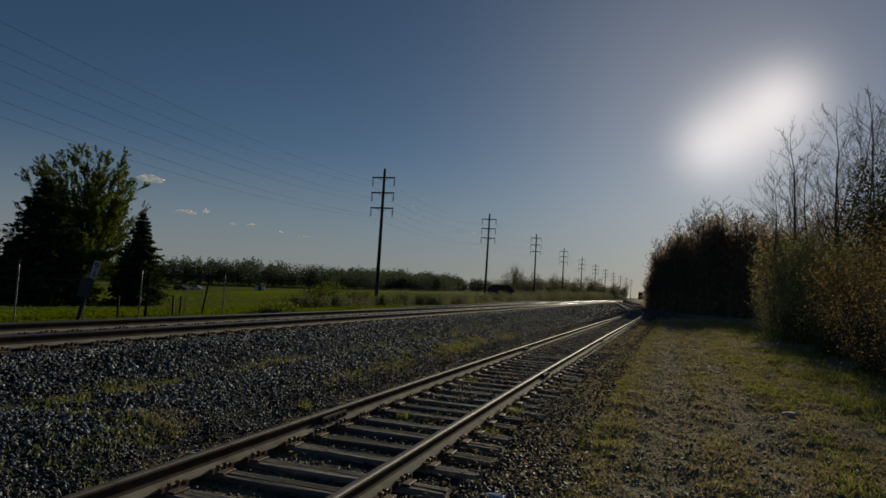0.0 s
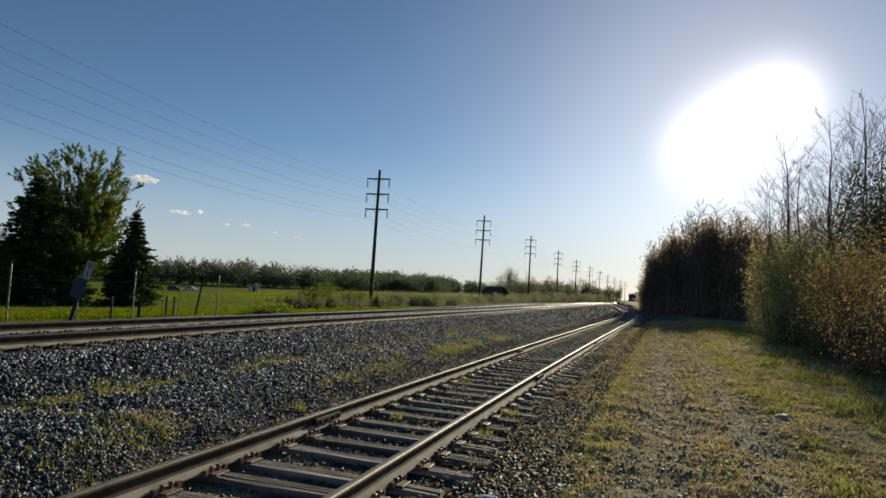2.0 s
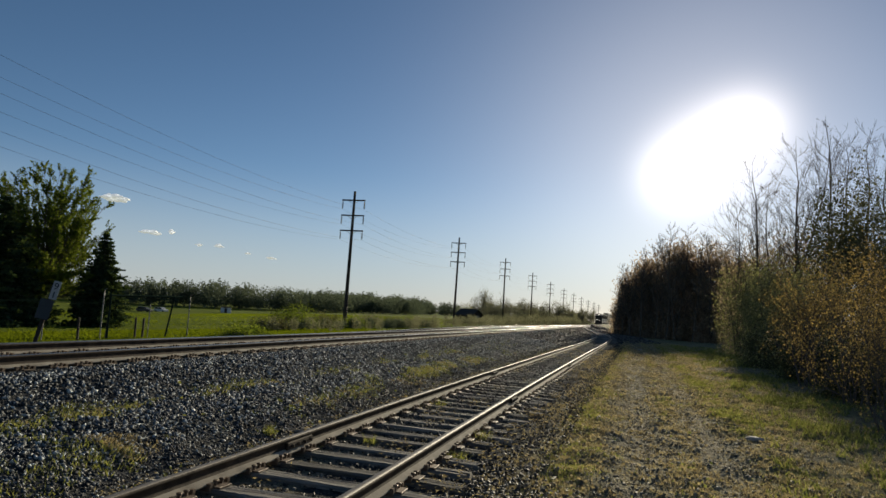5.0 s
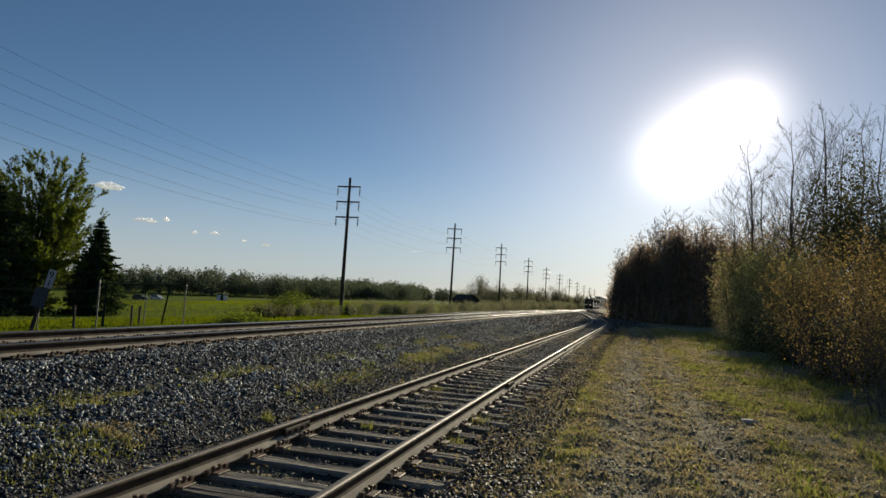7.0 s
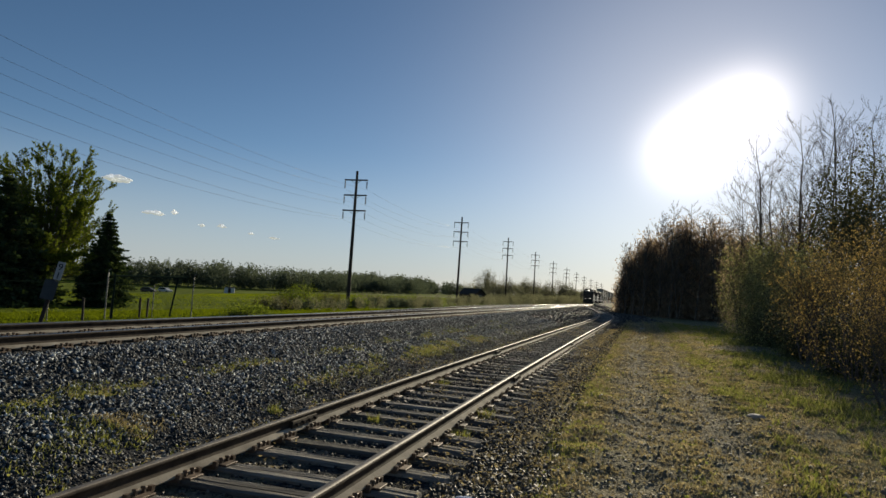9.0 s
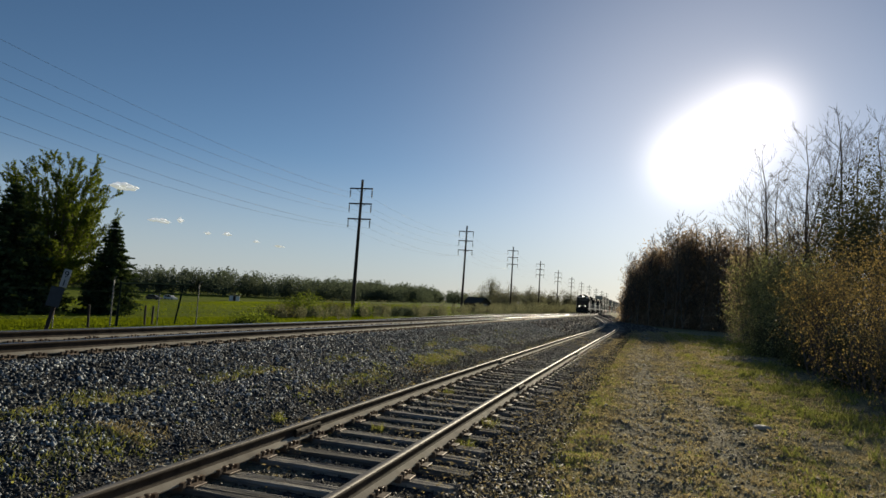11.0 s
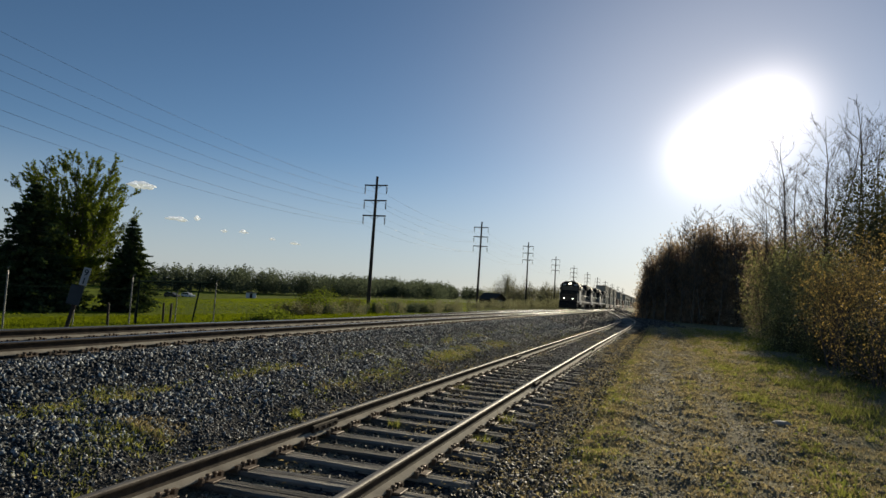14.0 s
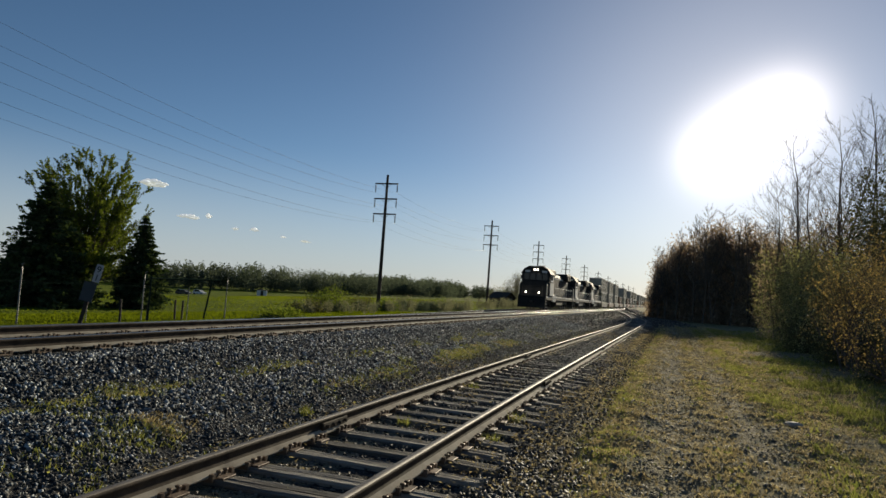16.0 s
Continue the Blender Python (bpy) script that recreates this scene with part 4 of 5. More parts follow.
def wood_edge(name, label, line, height, depth, n, leaf, size, seed, base=0.0, dense=1, rough=(0.6, 1.12), girth=(0.25, 0.42)):
    """A distant wood: many crowns of clumped leaves along a line, of uneven height."""
    rng = np.random.default_rng(seed)
    cr = Heap()
    line = np.array(line, float)
    s = np.concatenate([[0], np.cumsum(np.linalg.norm(np.diff(line, axis=0), axis=1))])
    for k in range(n):
        u = rng.uniform(0, s[-1])
        x, y = np.interp(u, s, line[:, 0]) + rng.normal(0, depth), np.interp(u, s, line[:, 1]) + rng.normal(0, depth)
        h = (height if isinstance(height, float) else float(np.interp(u / s[-1], np.linspace(0, 1, len(height)), height))) * rng.uniform(*rough)
        w = h * rng.uniform(*girth)
        m = int(rng.uniform(60, 110) * dense)
        d = rng.normal(size=(m, 3))
        d /= np.linalg.norm(d, axis=1, keepdims=True)
        d *= (rng.uniform(0.35, 1.0, m) ** 0.5)[:, None] * (1 + 0.25 * np.sin(d[:, :1] * 5 + d[:, 1:2] * 4 + k))
        at = np.stack([x + d[:, 0] * w, y + d[:, 1] * w, float(land(x, y)) + base + h * 0.52 + d[:, 2] * h * 0.5], 1)
        leaves(cr, at, np.full(m, size * h / 8), rng, 1.3)
    ob = cr.object(name, leaf)
    return tagged(ob, label, "trees", kind="stuff")


# the tall dark thicket beyond the spur's bend
for i, (x, y, h, w) in enumerate([(1.5, 105, 6.2, 3.6), (2.6, 104.5, 9.4, 4.4), (3.8, 103, 11.6, 5.0), (5.3, 102, 13.0, 5.6), (6.9, 101, 13.8, 6.0), (8.6, 100, 14.2, 6.0), (10.4, 100, 14.4, 6.0),
                                  (12.2, 99, 14.2, 6.0), (14.0, 98, 13.8, 6.0), (16.0, 97, 13.0, 6.0)]):
    plant("thicket_tree", "dense brown brushy thicket tree beside the siding", "tree", x, y, h, 7, 3, 4, 0.62, 0.12, HEDGE_LEAF, 0.12, 8.5, 0.55, 40 + i, 0.45, 0.07,
          "thicket", width=w, skirt=1.0, long=2.6, thin=0.01)
for i, (x, y, h) in enumerate([(0.6, 103, 6.6), (1.2, 102, 8.6), (2.2, 101, 10.8), (3.6, 100, 12.6), (5.6, 99, 14.2), (6.9, 98, 15.4), (8.0, 98, 15.8), (10.2, 97, 14.8), (12.4, 97, 14.6)]):
    bare_tree("bare_sapling", "bare twiggy sapling at the edge of the thicket", "sapling", x, y, h, 0.26, 2, 120 + i, "saplings", 0.02)
for i, (x, y, h, w) in enumerate([(10.3, 54, 9.0, 4.8), (12.8, 56, 10.2, 5.6)]):
    plant("brush_tree", "brown twiggy brush tree behind the shrubs", "tree", x, y, h, 7, 3, 4, 0.62, 0.12, HEDGE_LEAF, 0.07, 5.0, 0.45, 55 + i, 0.4, 0.06, "thicket", width=w, skirt=0.5, long=3.0, thin=0.01)
# mixed shrubs along the path
SHRUBS = "trackside shrubs"
for x, y, h, w, size, many, seed in ((8.7, 50.0, 6.8, 6.6, 0.06, 8.0, 60), (10.6, 46.0, 7.4, 6.0, 0.06, 7.0, 66), (8.3, 42.0, 6.0, 4.0, 0.06, 5.0, 61), (10.8, 41.0, 6.6, 4.4, 0.06, 5.0, 68),
                                     (8.2, 35.0, 5.0, 3.4, 0.05, 4.0, 64)):
    plant("shrub", "olive green shrub in young leaf", "shrub", x, y, h, 9, 3, 4, 0.6, 0.1, SHRUB_LEAF, size, many, 0.26, seed, 0.5, 0.045, SHRUBS, width=w, skirt=0.25)
for x, y, h, w, size, many, seed in ((6.9, 26.5, 4.9, 3.8, 0.034, 3.6, 63), (9.4, 28.0, 6.4, 4.6, 0.038, 4.0, 67), (6.2, 20.5, 4.5, 3.4, 0.03, 3.2, 62), (5.4, 15.2, 3.5, 2.8, 0.025, 2.9, 65)):
    plant("shrub", "amber leaved shrub with dark leaning stems", "shrub", x, y, h, 9, 3, 4, 0.6, 0.1, AMBER_LEAF, size, many, 0.2, seed, 0.5, 0.045, SHRUBS, width=w, skirt=0.0)
# added dark clumps that stand in for shade on the ground and deepen it
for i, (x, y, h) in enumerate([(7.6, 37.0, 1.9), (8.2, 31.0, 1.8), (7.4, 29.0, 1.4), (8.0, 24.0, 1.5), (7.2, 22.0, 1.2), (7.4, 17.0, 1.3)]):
    plant("bramble", "low dark bramble added to stand in for shade under the shrubs", "shrub", x, y, h, 10, 2, 5, 0.75, 0.05, DARK_LEAF, 0.05, 14.0, 0.2, 150 + i, 0.7, 0.025, "brambles", width=2.6, skirt=0.6)
for i, (x, y, h) in enumerate([(12.8, 46.0, 11.4), (15.2, 46.0, 13.4), (14.2, 42.0, 9.6)]):
    plant("evergreen_tree", "dense dark evergreen rising behind the shrubs", "tree", x, y, h, 5, 3, 4, 0.6, 0.2, DARK_LEAF, 0.11, 6.5, 0.3, 70 + i, 0.2, 0.1, "evergreens", width=5.0, skirt=0.5)
for i, (x, y, h, n) in enumerate([(8.6, 53.0, 11.0, 3), (9.9, 51.0, 14.6, 3), (11.4, 51.0, 15.2, 2), (12.8, 53.0, 16.4, 2), (14.4, 52.0, 16.4, 3), (16.2, 53.0, 16.8, 2), (18.4, 53.0, 17.0, 2)]):
    bare_tree("bare_tree", "slender bare tree with fine leafless twigs", "tree", x, y, h, 0.33, n, 80 + i, "bare trees", 0.0095)
# across the line
maple(-32.4, 32.7, 9.2, 8.4, 90)
spruce(-28.7, 33.4, 5.5, 2.0, 91)
spruce(-30.6, 28.2, 7.0, 2.7, 92)
spruce(-32.6, 28.6, 3.6, 2.2, 93)
# added spruce, its dark mass stands in for shadow below the maple
spruce(-31.8, 31.0, 4.3, 2.4, 94)
# bushes 2, 5 and 8 take the dark leaf to look less lit
for i, (x, y, h) in enumerate([(-19.6, 33, 0.4), (-20.3, 35.8, 0.4), (-23.9, 45, 0.9), (-24.5, 48.5, 1.7), (-24.6, 52, 2.1), (-24.3, 56, 1.5), (-23.9, 60, 1.3), (-24.3, 66, 1.6), (-24.0, 72, 1.3), (-23.8, 79, 1.6), (-23.6, 86, 1.3)]):
    plant("shrub", "low green bush at the edge of the field", "shrub", x, y, h, 7, 2, 4, 0.7, 0.1, (DARK_LEAF if i in (2, 5, 8) else MAPLE_LEAF if i < 5 or i % 3 == 0 else HAZY_LEAF), 0.07, 5, 0.22, 110 + i, 0.6, 0.03,
          "bushes by the field", width=2.4 + 0.7 * h, skirt=0.25)
srng = random.Random(5)
for i in range(40):
    y = 166 + 4.4 * i + srng.uniform(-4, 4)
    plant("young_tree", "thin young tree with sparse pale leaves behind the pole line", "tree", max(-45 + 0.9 * i, -46 + 0.075 * y) + srng.uniform(-2, 2), y, srng.uniform(5.4, 9.0) * (1 + 0.0015 * (y - 160)), 3, 3, 4, 0.6, 0.15,
          HAZY_LEAF, 0.13, 1.7, 0.35, 140 + i, 0.35, 0.06, "young trees", width=6.0, thin=0.018)
wood_edge("far_wood", "distant dark green wood beyond the field", [(-400, 180), (-330, 230), (-240, 300), (-170, 350), (-140, 440)], (9.5, 9.5, 9.5, 10.5, 13.0, 13.5, 11.5, 10.5, 10.5), 14, 620, FAR_LEAF, 0.4, 100,
          dense=4.0, rough=(0.55, 1.08), girth=(0.34, 0.6))
wood_edge("far_wood", "low distant wood on the horizon", [(-230, 500), (-170, 560), (-110, 580)], (14.0, 15.0, 14.0, 11.0, 8.0), 14, 300, FAR_LEAF, 0.45, 101, dense=3.6, rough=(0.6, 1.05), girth=(0.34, 0.6))
wood_edge("scrub", "pale scrub and young trees behind the pole line", [(-36, 165), (-31, 210), (-26, 300), (-20, 420)], (4.6, 5.6, 6.4, 7.0), 3.0, 230, HAZY_LEAF, 0.32, 102, dense=3)
wood_edge("scrub", "dark low brush at the edge of the field", [(-23.2, 45), (-22.9, 62), (-22.6, 84)], (0.7, 1.0, 0.9), 0.5, 60, FAR_LEAF, 0.6, 104, dense=3)
wood_edge("scrub", "low brush along the foot of the bank", [(-23.5, 44), (-22.5, 60), (-21.5, 100), (-21, 150), (-19, 200), (-14, 330)], (1.0, 1.7, 2.5, 2.9, 3.0, 3.0), 1.4, 330, HAZY_LEAF, 0.4, 103, dense=4)

# ---- fence, signs and small things across the line ----
RED_SIGN = ramp_mat("weathered_white_sign", (0.3, 0.3, 0.3), (0.45, 0.45, 0.44), 4.0, 0.6, 0.0)
SIGN_BLUE = ramp_mat("faded_blue_grey_sign", (0.02, 0.027, 0.032), (0.04, 0.05, 0.058), 5.0, 0.5, 0.0)
INK = ramp_mat("black_sign_paint", (0.01, 0.01, 0.01), (0.02, 0.02, 0.02), 4.0, 0.6, 0.0)
NET = ramp_mat("dark_green_net", (0.01, 0.018, 0.014), (0.022, 0.034, 0.026), 4.0, 1.0, 0.0, spec=0.0)


def wire_fence(y0, y1, x):
    """A chain-link fence: posts with bent tops, a top wire and diagonal mesh."""
    f = tagged(empty("chain_link_fence"), "galvanised chain-link fence with bent-top posts along the field", "fence")
    for k, y in enumerate(np.arange(y0, y1 + 0.1, 2.93)):
        z = float(land(x, y))
        h, tall = Heap(), k % 2 == 0
        top = 1.64 if tall else 1.1
        pts = [(x, y, z - 0.3), (x, y, top - 0.25), (x, y, top - 0.1)] + ([(x + 0.05, y - 0.04, top), (x + 0.2, y - 0.1, top + 0.06)] if tall else [(x, y, top)])
        limb(h, pts, [0.028 if tall else 0.022] * len(pts), 8)
        h.object("post", GALV, f)
    h = Heap()
    n = int((y1 - y0) / 0.22)
    for k in range(n):
        y = y0 + 0.22 * k
        for s in (-1, 1):
            ya = y + s * 1.5
            z = float(land(x, y))
            if ya < y0 or ya > y1:
                continue
            limb(h, [(x, y, z), (x, ya, z + abs(ya - y))], [0.0006, 0.0006], 3)
    ob = h.object("mesh_wire", NET, f)
    tagged(ob, kind="stuff")
    for z in (1.07,):
        part("top_wire", rod(bmesh.new(), (x, y0, z), (x, y1, z), 0.012, sides=6), NET, f)
    return f


wire_fence(12.0, 29.6, -20.2)


def net_frame():
    f = tagged(empty("net_frame"), "steel frame hung with sagging dark netting by the field", "net frame")
    x = -20.6
    part("top_bar", rod(bmesh.new(), (x, 24.6, 1.42), (x, 29.5, 1.52), 0.045, sides=8), NET, f)
    for y in (24.6, 28.4):
        part("upright", rod(bmesh.new(), (x, y, float(land(x, y)) - 0.2), (x, y + (0.5 if y > 28 else 0), 1.5), 0.04, sides=8), NET, f)
    h = Heap()
    for k in np.linspace(0, 1, 50):
        y = 24.6 + 4.3 * k
        low = 0.55 + 0.7 * (2 * k - 0.6) ** 2 * 0.5
        limb(h, [(x, y, 1.45), (x + 0.05, y + 0.02, low)], [0.003, 0.003], 3)
    for k in np.linspace(0, 1, 9):
        limb(h, [(x, 24.6 + 4.3 * s, 1.45 - k * (0.9 - 0.7 * (2 * s - 0.6) ** 2 * 0.5)) for s in np.linspace(0, 1, 9)], [0.003] * 9, 3)
    tagged(h.object("net", NET, f), kind="stuff")
    return f


net_frame()
for x, y, h, a in ((-19.9, 22.2, 0.95, 4), (-20.9, 24.9, 1.05, -6), (-20.5, 26.2, 0.95, 3), (-20.5, 26.7, 0.9, -3)):
    z = float(land(x, y))
    p = part("fence_post", rod(bmesh.new(), (0, 0, -0.3), (0, 0, h), 0.05, 0.045, 9), POLE_WOOD)
    p.matrix_world = pose(x, y, z, a, a / 2, 0)
    tagged(p, "old dark wooden fence post leaning in the grass", "fence post", "old fence posts")


def mile_sign():
    """A leaning dark post with a tall white number board and a square board below it."""
    x, y = -17.75, 17.95
    s = tagged(empty("trackside_sign", pose(x, y, float(land(x, y)), -3, 11, 40)), "leaning dark post with a white number board and a blue-grey board", "sign")
    part("post", box(bmesh.new(), -0.06, 0.06, -0.05, 0.05, -0.4, 2.3, 0.01), POLE_WOOD, s)
    board = part("number_board", box(bmesh.new(), -0.04, 0.18, -0.09, -0.06, 1.72, 2.32, 0.01), RED_SIGN, s, "narrow white number board")
    for text, z in (("9", 2.05), ("1", 1.77)):
        c = bpy.data.curves.new("digit", "FONT")
        c.body, c.size, c.extrude = text, 0.3, 0.004
        d = new("digit", c)
        dg = bpy.context.evaluated_depsgraph_get()
        me = bpy.data.meshes.new_from_object(d.evaluated_get(dg))
        bpy.data.objects.remove(d)
        me.materials.append(INK)
        o = new("digit", me)
        o.parent, o.matrix_local = board, pose(-0.01, -0.096, z, 90, 0, 0)
    part("square_board", box(bmesh.new(), -0.24, 0.15, -0.12, -0.095, 1.05, 1.69, 0.01), SIGN_BLUE, s, "faded blue-grey square board")


mile_sign()

CAR_DARK = ramp_mat("dark_car_paint", (0.015, 0.017, 0.022), (0.03, 0.033, 0.04), 2.0, 0.3, 0.0)
CAR_LIGHT = ramp_mat("white_car_paint", (0.5, 0.5, 0.5), (0.65, 0.65, 0.65), 2.0, 0.3, 0.0)
TYRE = ramp_mat("tyre_rubber", (0.012, 0.012, 0.012), (0.025, 0.025, 0.025), 6.0, 0.9, 0.1)


def parked_car(x, y, turn, paint, label):
    c = tagged(empty("parked_car", pose(x, y, float(land(x, y)) + 0.02, 0, 0, turn)), label, "car", "cars beyond the field")
    prof = [(-2.3, 0.35), (2.3, 0.35), (2.35, 0.8), (2.2, 1.0), (1.2, 1.08), (0.7, 1.65), (-1.6, 1.68), (-2.25, 1.1)]
    bm = prism(bmesh.new(), prof, -0.88, 0.88)
    part("body", bm, paint, c)
    for s in (-1, 1):
        part("window", prism(bmesh.new(), [(-2.0, 1.12), (1.0, 1.12), (0.62, 1.58), (-1.55, 1.6)], s * 0.885 - 0.005, s * 0.885 + 0.005), CAB_GLASS, c)
        for wx in (-1.45, 1.45):
            part("wheel", rod(bmesh.new(), (wx, s * 0.7, 0.34), (wx, s * 0.9, 0.34), 0.34, sides=16), TYRE, c)


parked_car(-143.0, 186.0, 8, CAR_DARK, "dark estate car parked at the edge of the field")
parked_car(-148.0, 201.0, -5, CAR_LIGHT, "white car parked behind the field")


def shed(x, y, turn):
    s = tagged(empty("shed", pose(x, y, float(land(x, y)), 0, 0, turn)), "small pale shed at the far side of the field", "shed")
    part("wall", box(bmesh.new(), -1.7, 1.7, -1.2, 1.2, 0, 1.9), CAR_LIGHT, s)
    part("roof", prism(bmesh.new(), [(-1.9, 1.9), (1.9, 1.9), (1.85, 2.0), (0, 2.35), (-1.85, 2.0)], -1.35, 1.35), POLE_WOOD, s)
    part("door", box(bmesh.new(), -0.45, 0.45, -1.24, -1.2, 0.05, 1.75), POLE_WOOD, s)


shed(-131.0, 213.0, 30)

def barn(x, y, turn):
    """A low dark barn half hidden in the scrub: walls, gable roof with eaves, door."""
    b = tagged(empty("barn", pose(x, y, float(land(x, y)), 0, 0, turn)), "low dark barn with a gable roof half hidden in scrub", "barn")
    part("wall", prism(bmesh.new(), [(-1.7, -0.3), (1.7, -0.3), (1.7, 1.9), (0, 3.0), (-1.7, 1.9)], -2.3, 2.3), POLE_WOOD, b)
    for s in (-1, 1):
        part("roof", prism(bmesh.new(), [(0, 3.03), (s * 2.15, 1.64), (s * 2.15, 1.74), (0, 3.15)], -2.6, 2.6), UNDER, b, "dark shingled roof slope")
    part("door", box(bmesh.new(), -0.7, 0.7, -2.36, -2.3, 0.0, 1.8, 0.01), TIE_WOOD, b, "weathered plank door")


barn(-31.2, 149.0, 60)

# emission stands in for the sunlight that whitens the clouds
CLOUD = glow_mat("glowing_cloud", (0.86, 0.93, 1.0), 0.37)


def cloud(az, el, wide, high, seed):
    """A small fair-weather cloud, very far off, glowing in place of sunlight."""
    rng = random.Random(seed)
    r = 2600.0
    a, e = radians(az), radians(el)
    bm = bmesh.new()
    for k in range(40):
        u = rng.uniform(-1, 1) * rng.uniform(0.3, 1)
        s = (1 - abs(u)) ** 0.6
        m = Matrix.LocRotScale((u * wide / 2, rng.uniform(-20, 20), rng.uniform(-0.25, 0.5) * high * s), None,
                               (wide * rng.uniform(0.06, 0.16), wide * 0.1, high * rng.uniform(0.1, 0.26) * (0.3 + s)))
        bmesh.ops.create_icosphere(bm, subdivisions=2, radius=1.0, matrix=m)
    ob = part("cloud", bm, CLOUD)
    ob.data.polygons.foreach_set("use_smooth", [True] * len(ob.data.polygons))
    ob.matrix_world = pose(r * math.sin(a), r * math.cos(a), 1.7 + r * math.tan(e), 0, 3.0, -az)
    tagged(ob, "small white cloud low in the blue sky", "cloud", "clouds", "structure")


for k, (az, el, w, h) in enumerate([(-40.5, 6.8, 108, 26), (-37.7, 4.5, 84, 18), (-36.2, 4.7, 24, 16), (-34.1, 3.9, 26, 10), (-32.6, 3.95, 34, 13), (-30.3, 3.55, 22, 9), (-28.5, 3.35, 42, 8)]):
    cloud(az, el, w, h, k)

# ---- ballast, gravel, grass and weeds ----
grng = np.random.default_rng(7)


def scatter(n, x0, x1, y0, y1, power=1.0):
    """Random places, denser at the near end."""
    y = y0 + (y1 - y0) * grng.uniform(0, 1, n) ** power
    return grng.uniform(x0, x1, n), y


def on_land(x, y, lift):
    return np.stack([x, y, land(x, y) + lift], 1)


h = Heap()
u, y = scatter(92000, 0.98, 5.0, 1.0, 75, 2.1)
x = u + near_x(y)
keep = (u > 1.0 + 0.1 * wave(x, y, 3.0)) & (grng.uniform(0, 1, len(x)) < np.clip(1.25 - smooth(u, 3.4, 5.2), 0, 1))
stones(h, on_land(x[keep], y[keep], 0.004), np.interp(u[keep], [3.3, 4.2], [0.037, 0.025]) * (1 + np.maximum(y[keep] - 30, 0) / 60), grng)
tagged(h.object("ballast_stones", BALLAST), "loose angular grey ballast stones on the bank", "ballast", kind="stuff")
h = Heap()
u, y = scatter(36000, -2.0, 2.1, 0.5, 60, 1.8)
x = u + spur_x(y)
keep = np.abs(np.abs(u) - 0.753) > 0.1
stones(h, on_land(x[keep], y[keep], grng.uniform(0, 0.075, keep.sum()) * smooth(y[keep], 5, 14)), np.full(keep.sum(), 0.03), grng)
tagged(h.object("ballast_stones", DIRTY), "small dark stones between the old ties", "ballast", kind="stuff")
h = Heap()
u, y = scatter(4200, 1.25, 2.2, 2.0, 9.0, 1.2)
keep = grng.uniform(0, 1, len(u)) < 1.3 - smooth(y, 5.0, 9.0)
stones(h, on_land(u[keep] + spur_x(y[keep]), y[keep], 0.006), np.full(keep.sum(), 0.045), grng)
tagged(h.object("ballast_stones", DIRTY), "loose dark stones spilled off the tie ends of the spur", "ballast", kind="stuff")
h = Heap()
f, y = scatter(11000, 0, 1, 48, 175, 1.2)
lo, hi = near_x(y) + 1.7, spur_x(np.minimum(y, 165)) - 1.4
keep = hi > lo
x = (lo + (hi - lo) * f)[keep]
stones(h, on_land(x, y[keep], 0.01), 0.05 + y[keep] * 0.0011, grng)
u, y = scatter(4500, 1.4, 5.5, 70, 170, 1.0)
stones(h, on_land(u + spur_x(np.minimum(y, 165)), y, 0.01), 0.05 + y * 0.0011, grng)
tagged(h.object("ballast_stones", DIRTY), "dark old stones between the lines beyond the bend", "ballast", kind="stuff")
h = Heap()
u, y = scatter(9000, -2.2, 1.5, 3.0, 50, 1.9)
stones(h, on_land(u + near_x(y), y, -0.006), np.full(len(u), 0.034), grng)
tagged(h.object("ballast_stones", DIRTY), "dusty stones packed between the rails of the main line", "ballast", kind="stuff")
h = Heap()
u, y = scatter(70000, 1.6, 5.6, 3.5, 60, 2.1)
stones(h, on_land(u + spur_x(y), y, 0.0), 0.012 + 0.03 * grng.uniform(0, 1, len(u)) ** 4 + 0.0002 * y, grng)
tagged(h.object("gravel", GRAVEL), "small brown gravel on the dirt path", "gravel", kind="stuff")


def turf(name, label, mat, n, u0, u1, line, y0, y1, height, need, seed, width=0.006, per=5, mixed=0.12):
    x, y = scatter(n, u0, u1, y0, y1, 1.6)
    x = x + line(y)
    _, g, _ = cover(x, y)
    lumps = 0.5 + 0.5 * wave(x, y, 2.7, seed) * wave(x, y, 1.3, seed + 1.0)
    keep = g * 0.75 + lumps * 0.5 + grng.uniform(-mixed, mixed, n) > need
    x, y = np.repeat(x[keep], per) + grng.normal(0, 0.03, keep.sum() * per), np.repeat(y[keep], per) + grng.normal(0, 0.03, keep.sum() * per)
    h = Heap()
    blades(h, on_land(x, y, -0.01), height * grng.uniform(0.4, 1.3, len(x)), width * (1 + y / 25), 0.9, grng)
    tagged(h.object(name, mat), label, "grass", kind="stuff")


turf("grass", "short yellow-green grass along the path", GRASS, 70000, 1.4, 7.0, spur_x, 4, 75, 0.055, 0.84, 1.0, mixed=0.2)
turf("dry_grass", "dry straw-coloured grass on the path", DRY_GRASS, 45000, 1.4, 7.5, spur_x, 4, 75, 0.045, 0.52, 2.0)
turf("grass", "lush grass along the foot of the shrubs", GRASS, 9000, 4.4, 7.5, spur_x, 6, 60, 0.11, 0.8, 3.0, 0.008)
turf("undergrowth", "tall rank undergrowth in the shade of the shrubs", GRASS, 14000, 6.0, 11.0, spur_x, 7, 70, 0.14, 0.66, 7.0, 0.01)
turf("grass", "patches of grass on the ballast shoulder", GRASS, 30000, 2.2, 5.0, near_x, 4, 36, 0.06, 0.64, 4.0, mixed=0.25)
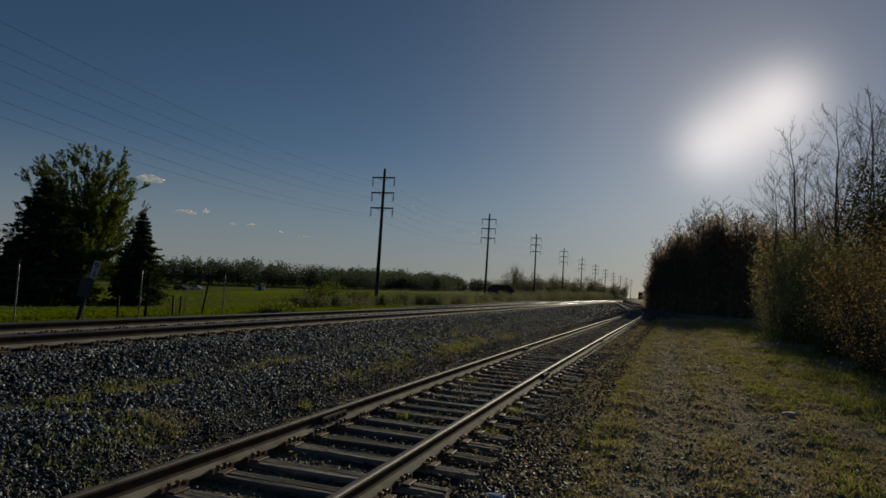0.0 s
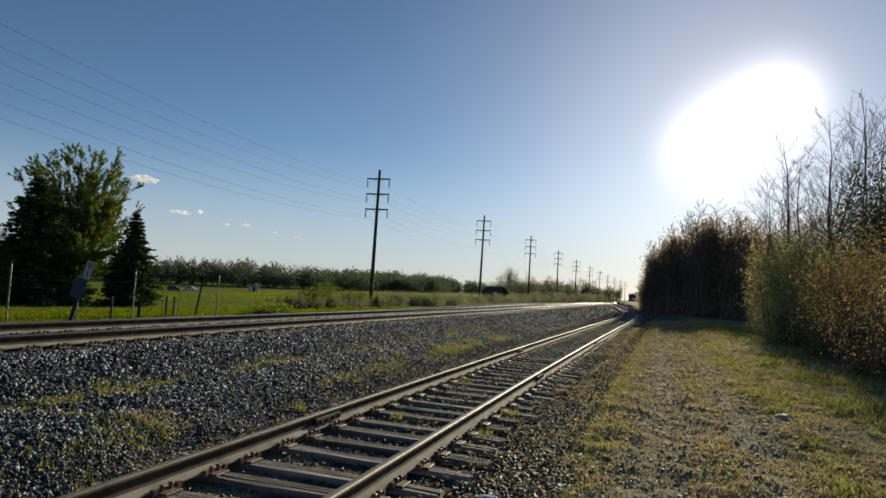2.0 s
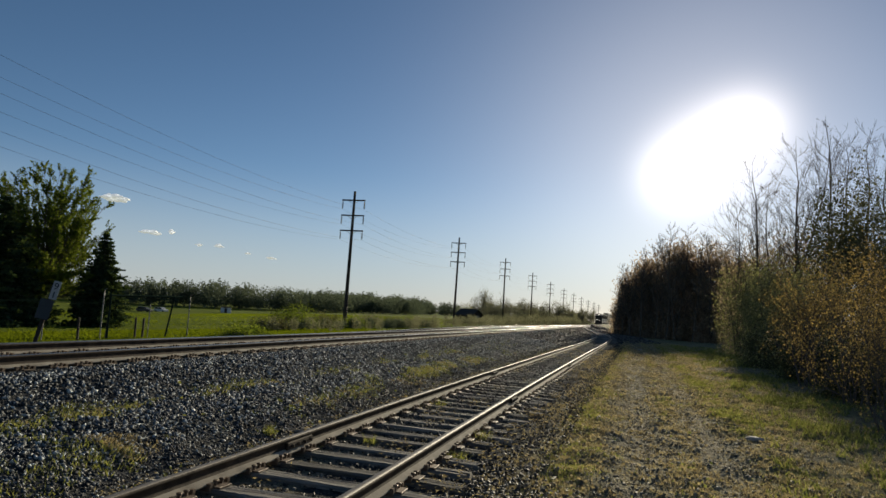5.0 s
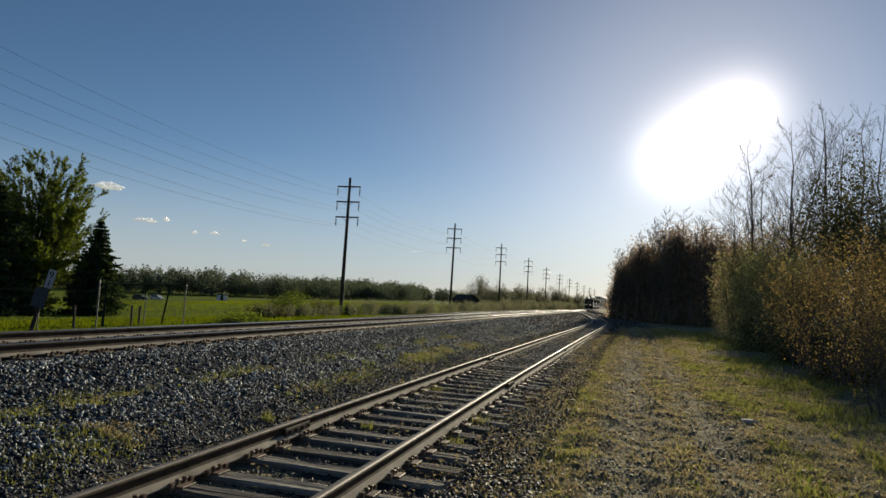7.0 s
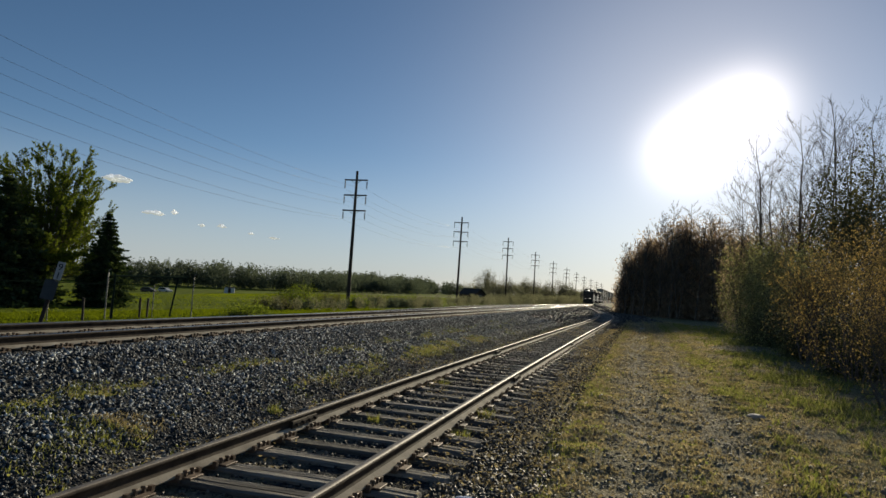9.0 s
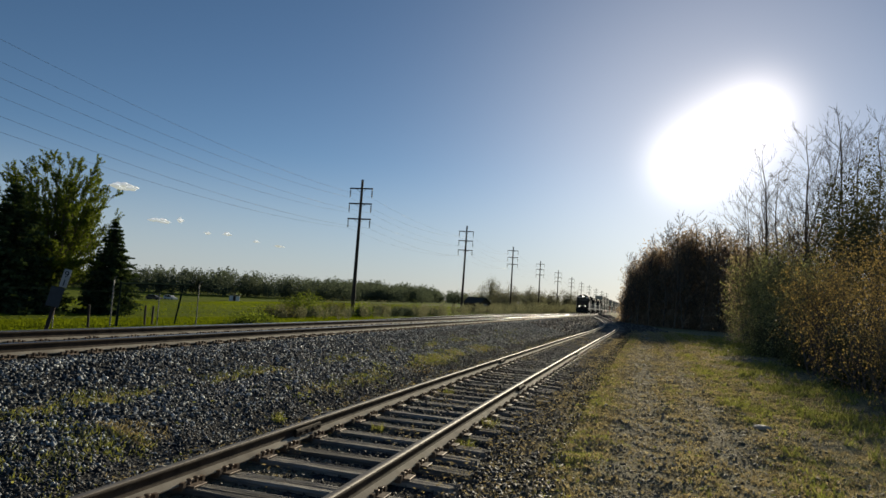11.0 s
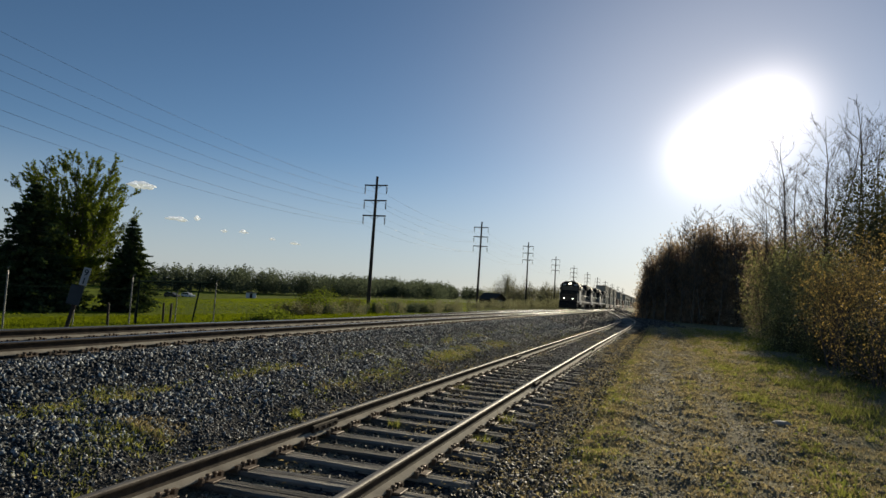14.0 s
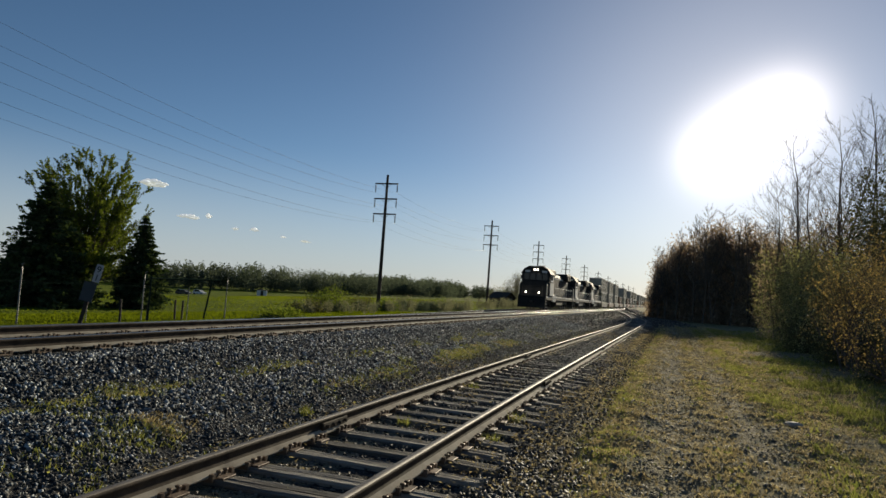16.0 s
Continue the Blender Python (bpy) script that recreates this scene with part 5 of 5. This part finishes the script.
turf("dry_grass", "dead grass on the ballast shoulder", DRY_GRASS, 20000, 2.6, 5.2, near_x, 6, 60, 0.05, 0.54, 5.0)
turf("grass", "rough grass at the edge of the field", FIELD_GRASS, 16000, -12.0, -3.6, far_x, 12, 60, 0.1, 0.3, 6.0, 0.012)


def low_leaves(name, label, mat, n, u0, u1, line, y0, y1, size, seed, most, spare=0.6):
    """Small leaves lying and growing flat on the ground, thicker where grass grows."""
    x, y = scatter(n, u0, u1, y0, y1, 1.7)
    x = x + line(y)
    _, g, _ = cover(x, y)
    keep = grng.uniform(0, 1, n) < most * np.clip(g * 1.7 - spare, 0.04, 1.2) * (0.6 + 0.4 * wave(x, y, 3.1, seed))
    x, y = x[keep], y[keep]
    h = Heap()
    leaves(h, on_land(x, y, grng.uniform(0.002, 0.03, len(x))), size * (1 + y / 22), grng, 1.6, 0.55)
    tagged(h.object(name, mat), label, "ground plants", kind="stuff")


low_leaves("clover", "low green clover and weeds spread over the path", GRASS, 50000, 1.7, 6.0, spur_x, 3.5, 60, 0.02, 1.0, 0.55)
low_leaves("leaf_litter", "brown dead leaves and stalks strewn on the path", DRY_GRASS, 60000, 1.7, 6.5, spur_x, 3.5, 60, 0.017, 2.0, 0.75, 0.0)
low_leaves("clover", "low green weeds growing among the ballast", GRASS, 40000, 2.2, 5.2, near_x, 3.0, 40, 0.02, 4.0, 0.9, 0.45)
u, y = scatter(14000, -1.45, 1.75, 5.0, 45, 1.5)
keep = wave(u * 2, y, 1.4, 0.5) + 1.2 * smooth(np.abs(u), 0.6, 1.4) + grng.uniform(-0.7, 0.7, len(u)) > 0.75
x, y = (u + spur_x(y))[keep], y[keep]
h = Heap()
leaves(h, np.stack([x, y, spur_z(y) - 0.19 + grng.uniform(-0.02, 0.02, len(x))], 1), 0.007 * (1 + y / 14), grng, 4.0, 0.6)
tagged(h.object("debris", DRY_GRASS), "dry stalks and dead leaves caught between the ties", "ground plants", kind="stuff")

# the same ground cover round and behind the camera's stand
for mat, name, label, n, u0, u1, line, size in ((BALLAST, "ballast_stones", "loose grey ballast stones on the bank", 9000, 1.0, 4.6, near_x, 0.037), (DIRTY, "ballast_stones", "small dark stones between the old ties", 9000, -2.0, 2.2, spur_x, 0.03),
                                                (GRAVEL, "gravel", "small brown gravel on the dirt path", 9000, 1.6, 5.6, spur_x, 0.014)):
    u, y = scatter(n, u0, u1, -12.0, 3.6)
    keep = np.abs(np.abs(u) - 0.753) > 0.1
    h = Heap()
    stones(h, on_land((u + line(y))[keep], y[keep], 0.003), np.full(keep.sum(), size), grng)
    tagged(h.object(name, mat), label, "gravel" if mat is GRAVEL else "ballast", kind="stuff")
turf("grass", "short yellow-green grass along the path", GRASS, 14000, 1.4, 7.0, spur_x, -12, 4.2, 0.055, 0.84, 1.0, mixed=0.2)
turf("dry_grass", "dry straw-coloured grass on the path", DRY_GRASS, 12000, 1.4, 7.5, spur_x, -12, 4.2, 0.045, 0.52, 2.0)

# the mown field, its blades lit through by the low sun
az = np.radians(grng.uniform(-58, -10, 60000))
r = 34 + 190 * grng.uniform(0, 1, 60000) ** 0.8
x, y = r * np.sin(az), r * np.cos(az)
keep = x < far_x(y) - 6.5
h = Heap()
blades(h, on_land(x[keep], y[keep], -0.02), 0.07 * grng.uniform(0.5, 1.2, keep.sum()), 0.03 + 0.0011 * r[keep], 0.7, grng)
tagged(h.object("field_grass", FIELD_GRASS), "short bright green grass of the field", "grass", kind="stuff")


def weed(x, y, size, seed):
    rng = np.random.default_rng(seed)
    h = Heap()
    b = np.zeros((46, 3))
    b[:, :2] = rng.normal(0, size * 0.35, (46, 2))
    blades(h, b, size * rng.uniform(0.5, 1.2, 46), np.full(46, 0.007), 1.1, rng)
    ob = h.object("weed", GRASS)
    ob.location = (x, y, float(land(x, y)))
    tagged(ob, "tuft of fresh green weeds beside the rail", "weed", "weeds by the rail")


for k, (x, y, s) in enumerate([(-3.75, 7.2, 0.16), (-3.85, 5.6, 0.15), (-3.0, 8.6, 0.12), (-1.75, 8.3, 0.12), (-1.75, 9.8, 0.16), (-3.1, 12.6, 0.15), (-3.75, 4.5, 0.1), (-4.3, 8.3, 0.13)]):
    weed(x, y, s, 200 + k)


def flat_stone(x, y, size, mat, name, label, cat, seed):
    rng = random.Random(seed)
    bm = bmesh.new()
    bmesh.ops.create_icosphere(bm, subdivisions=2, radius=1.0)
    for v in bm.verts:
        v.co = Vector((v.co.x * size, v.co.y * size * 0.7, v.co.z * size * 0.28)) * rng.uniform(0.85, 1.12)
    ob = part(name, bm, mat)
    ob.location = (x, y, float(land(x, y)) + size * 0.1)
    tagged(ob, label, cat)


PALE_STONE = ramp_mat("pale_stone", (0.25, 0.22, 0.19), (0.42, 0.38, 0.33), 8.0, 0.8, 0.4)
PLASTIC = ramp_mat("pale_blue_plastic", (0.35, 0.42, 0.55), (0.5, 0.57, 0.68), 9.0, 0.35, 0.2)
flat_stone(2.35, 12.6, 0.16, PALE_STONE, "stone", "pale flat stone lying on the path", "stone", 1)
flat_stone(1.9, 52.0, 0.3, PALE_STONE, "stone", "pale flat stone lying on the path", "stone", 2)
flat_stone(3.9, 49.0, 0.3, PALE_STONE, "stone", "pale flat stone lying on the path", "stone", 3)
flat_stone(-1.22, 6.1, 0.11, PLASTIC, "litter", "crumpled pale blue plastic litter among the stones", "litter", 4)

motions()
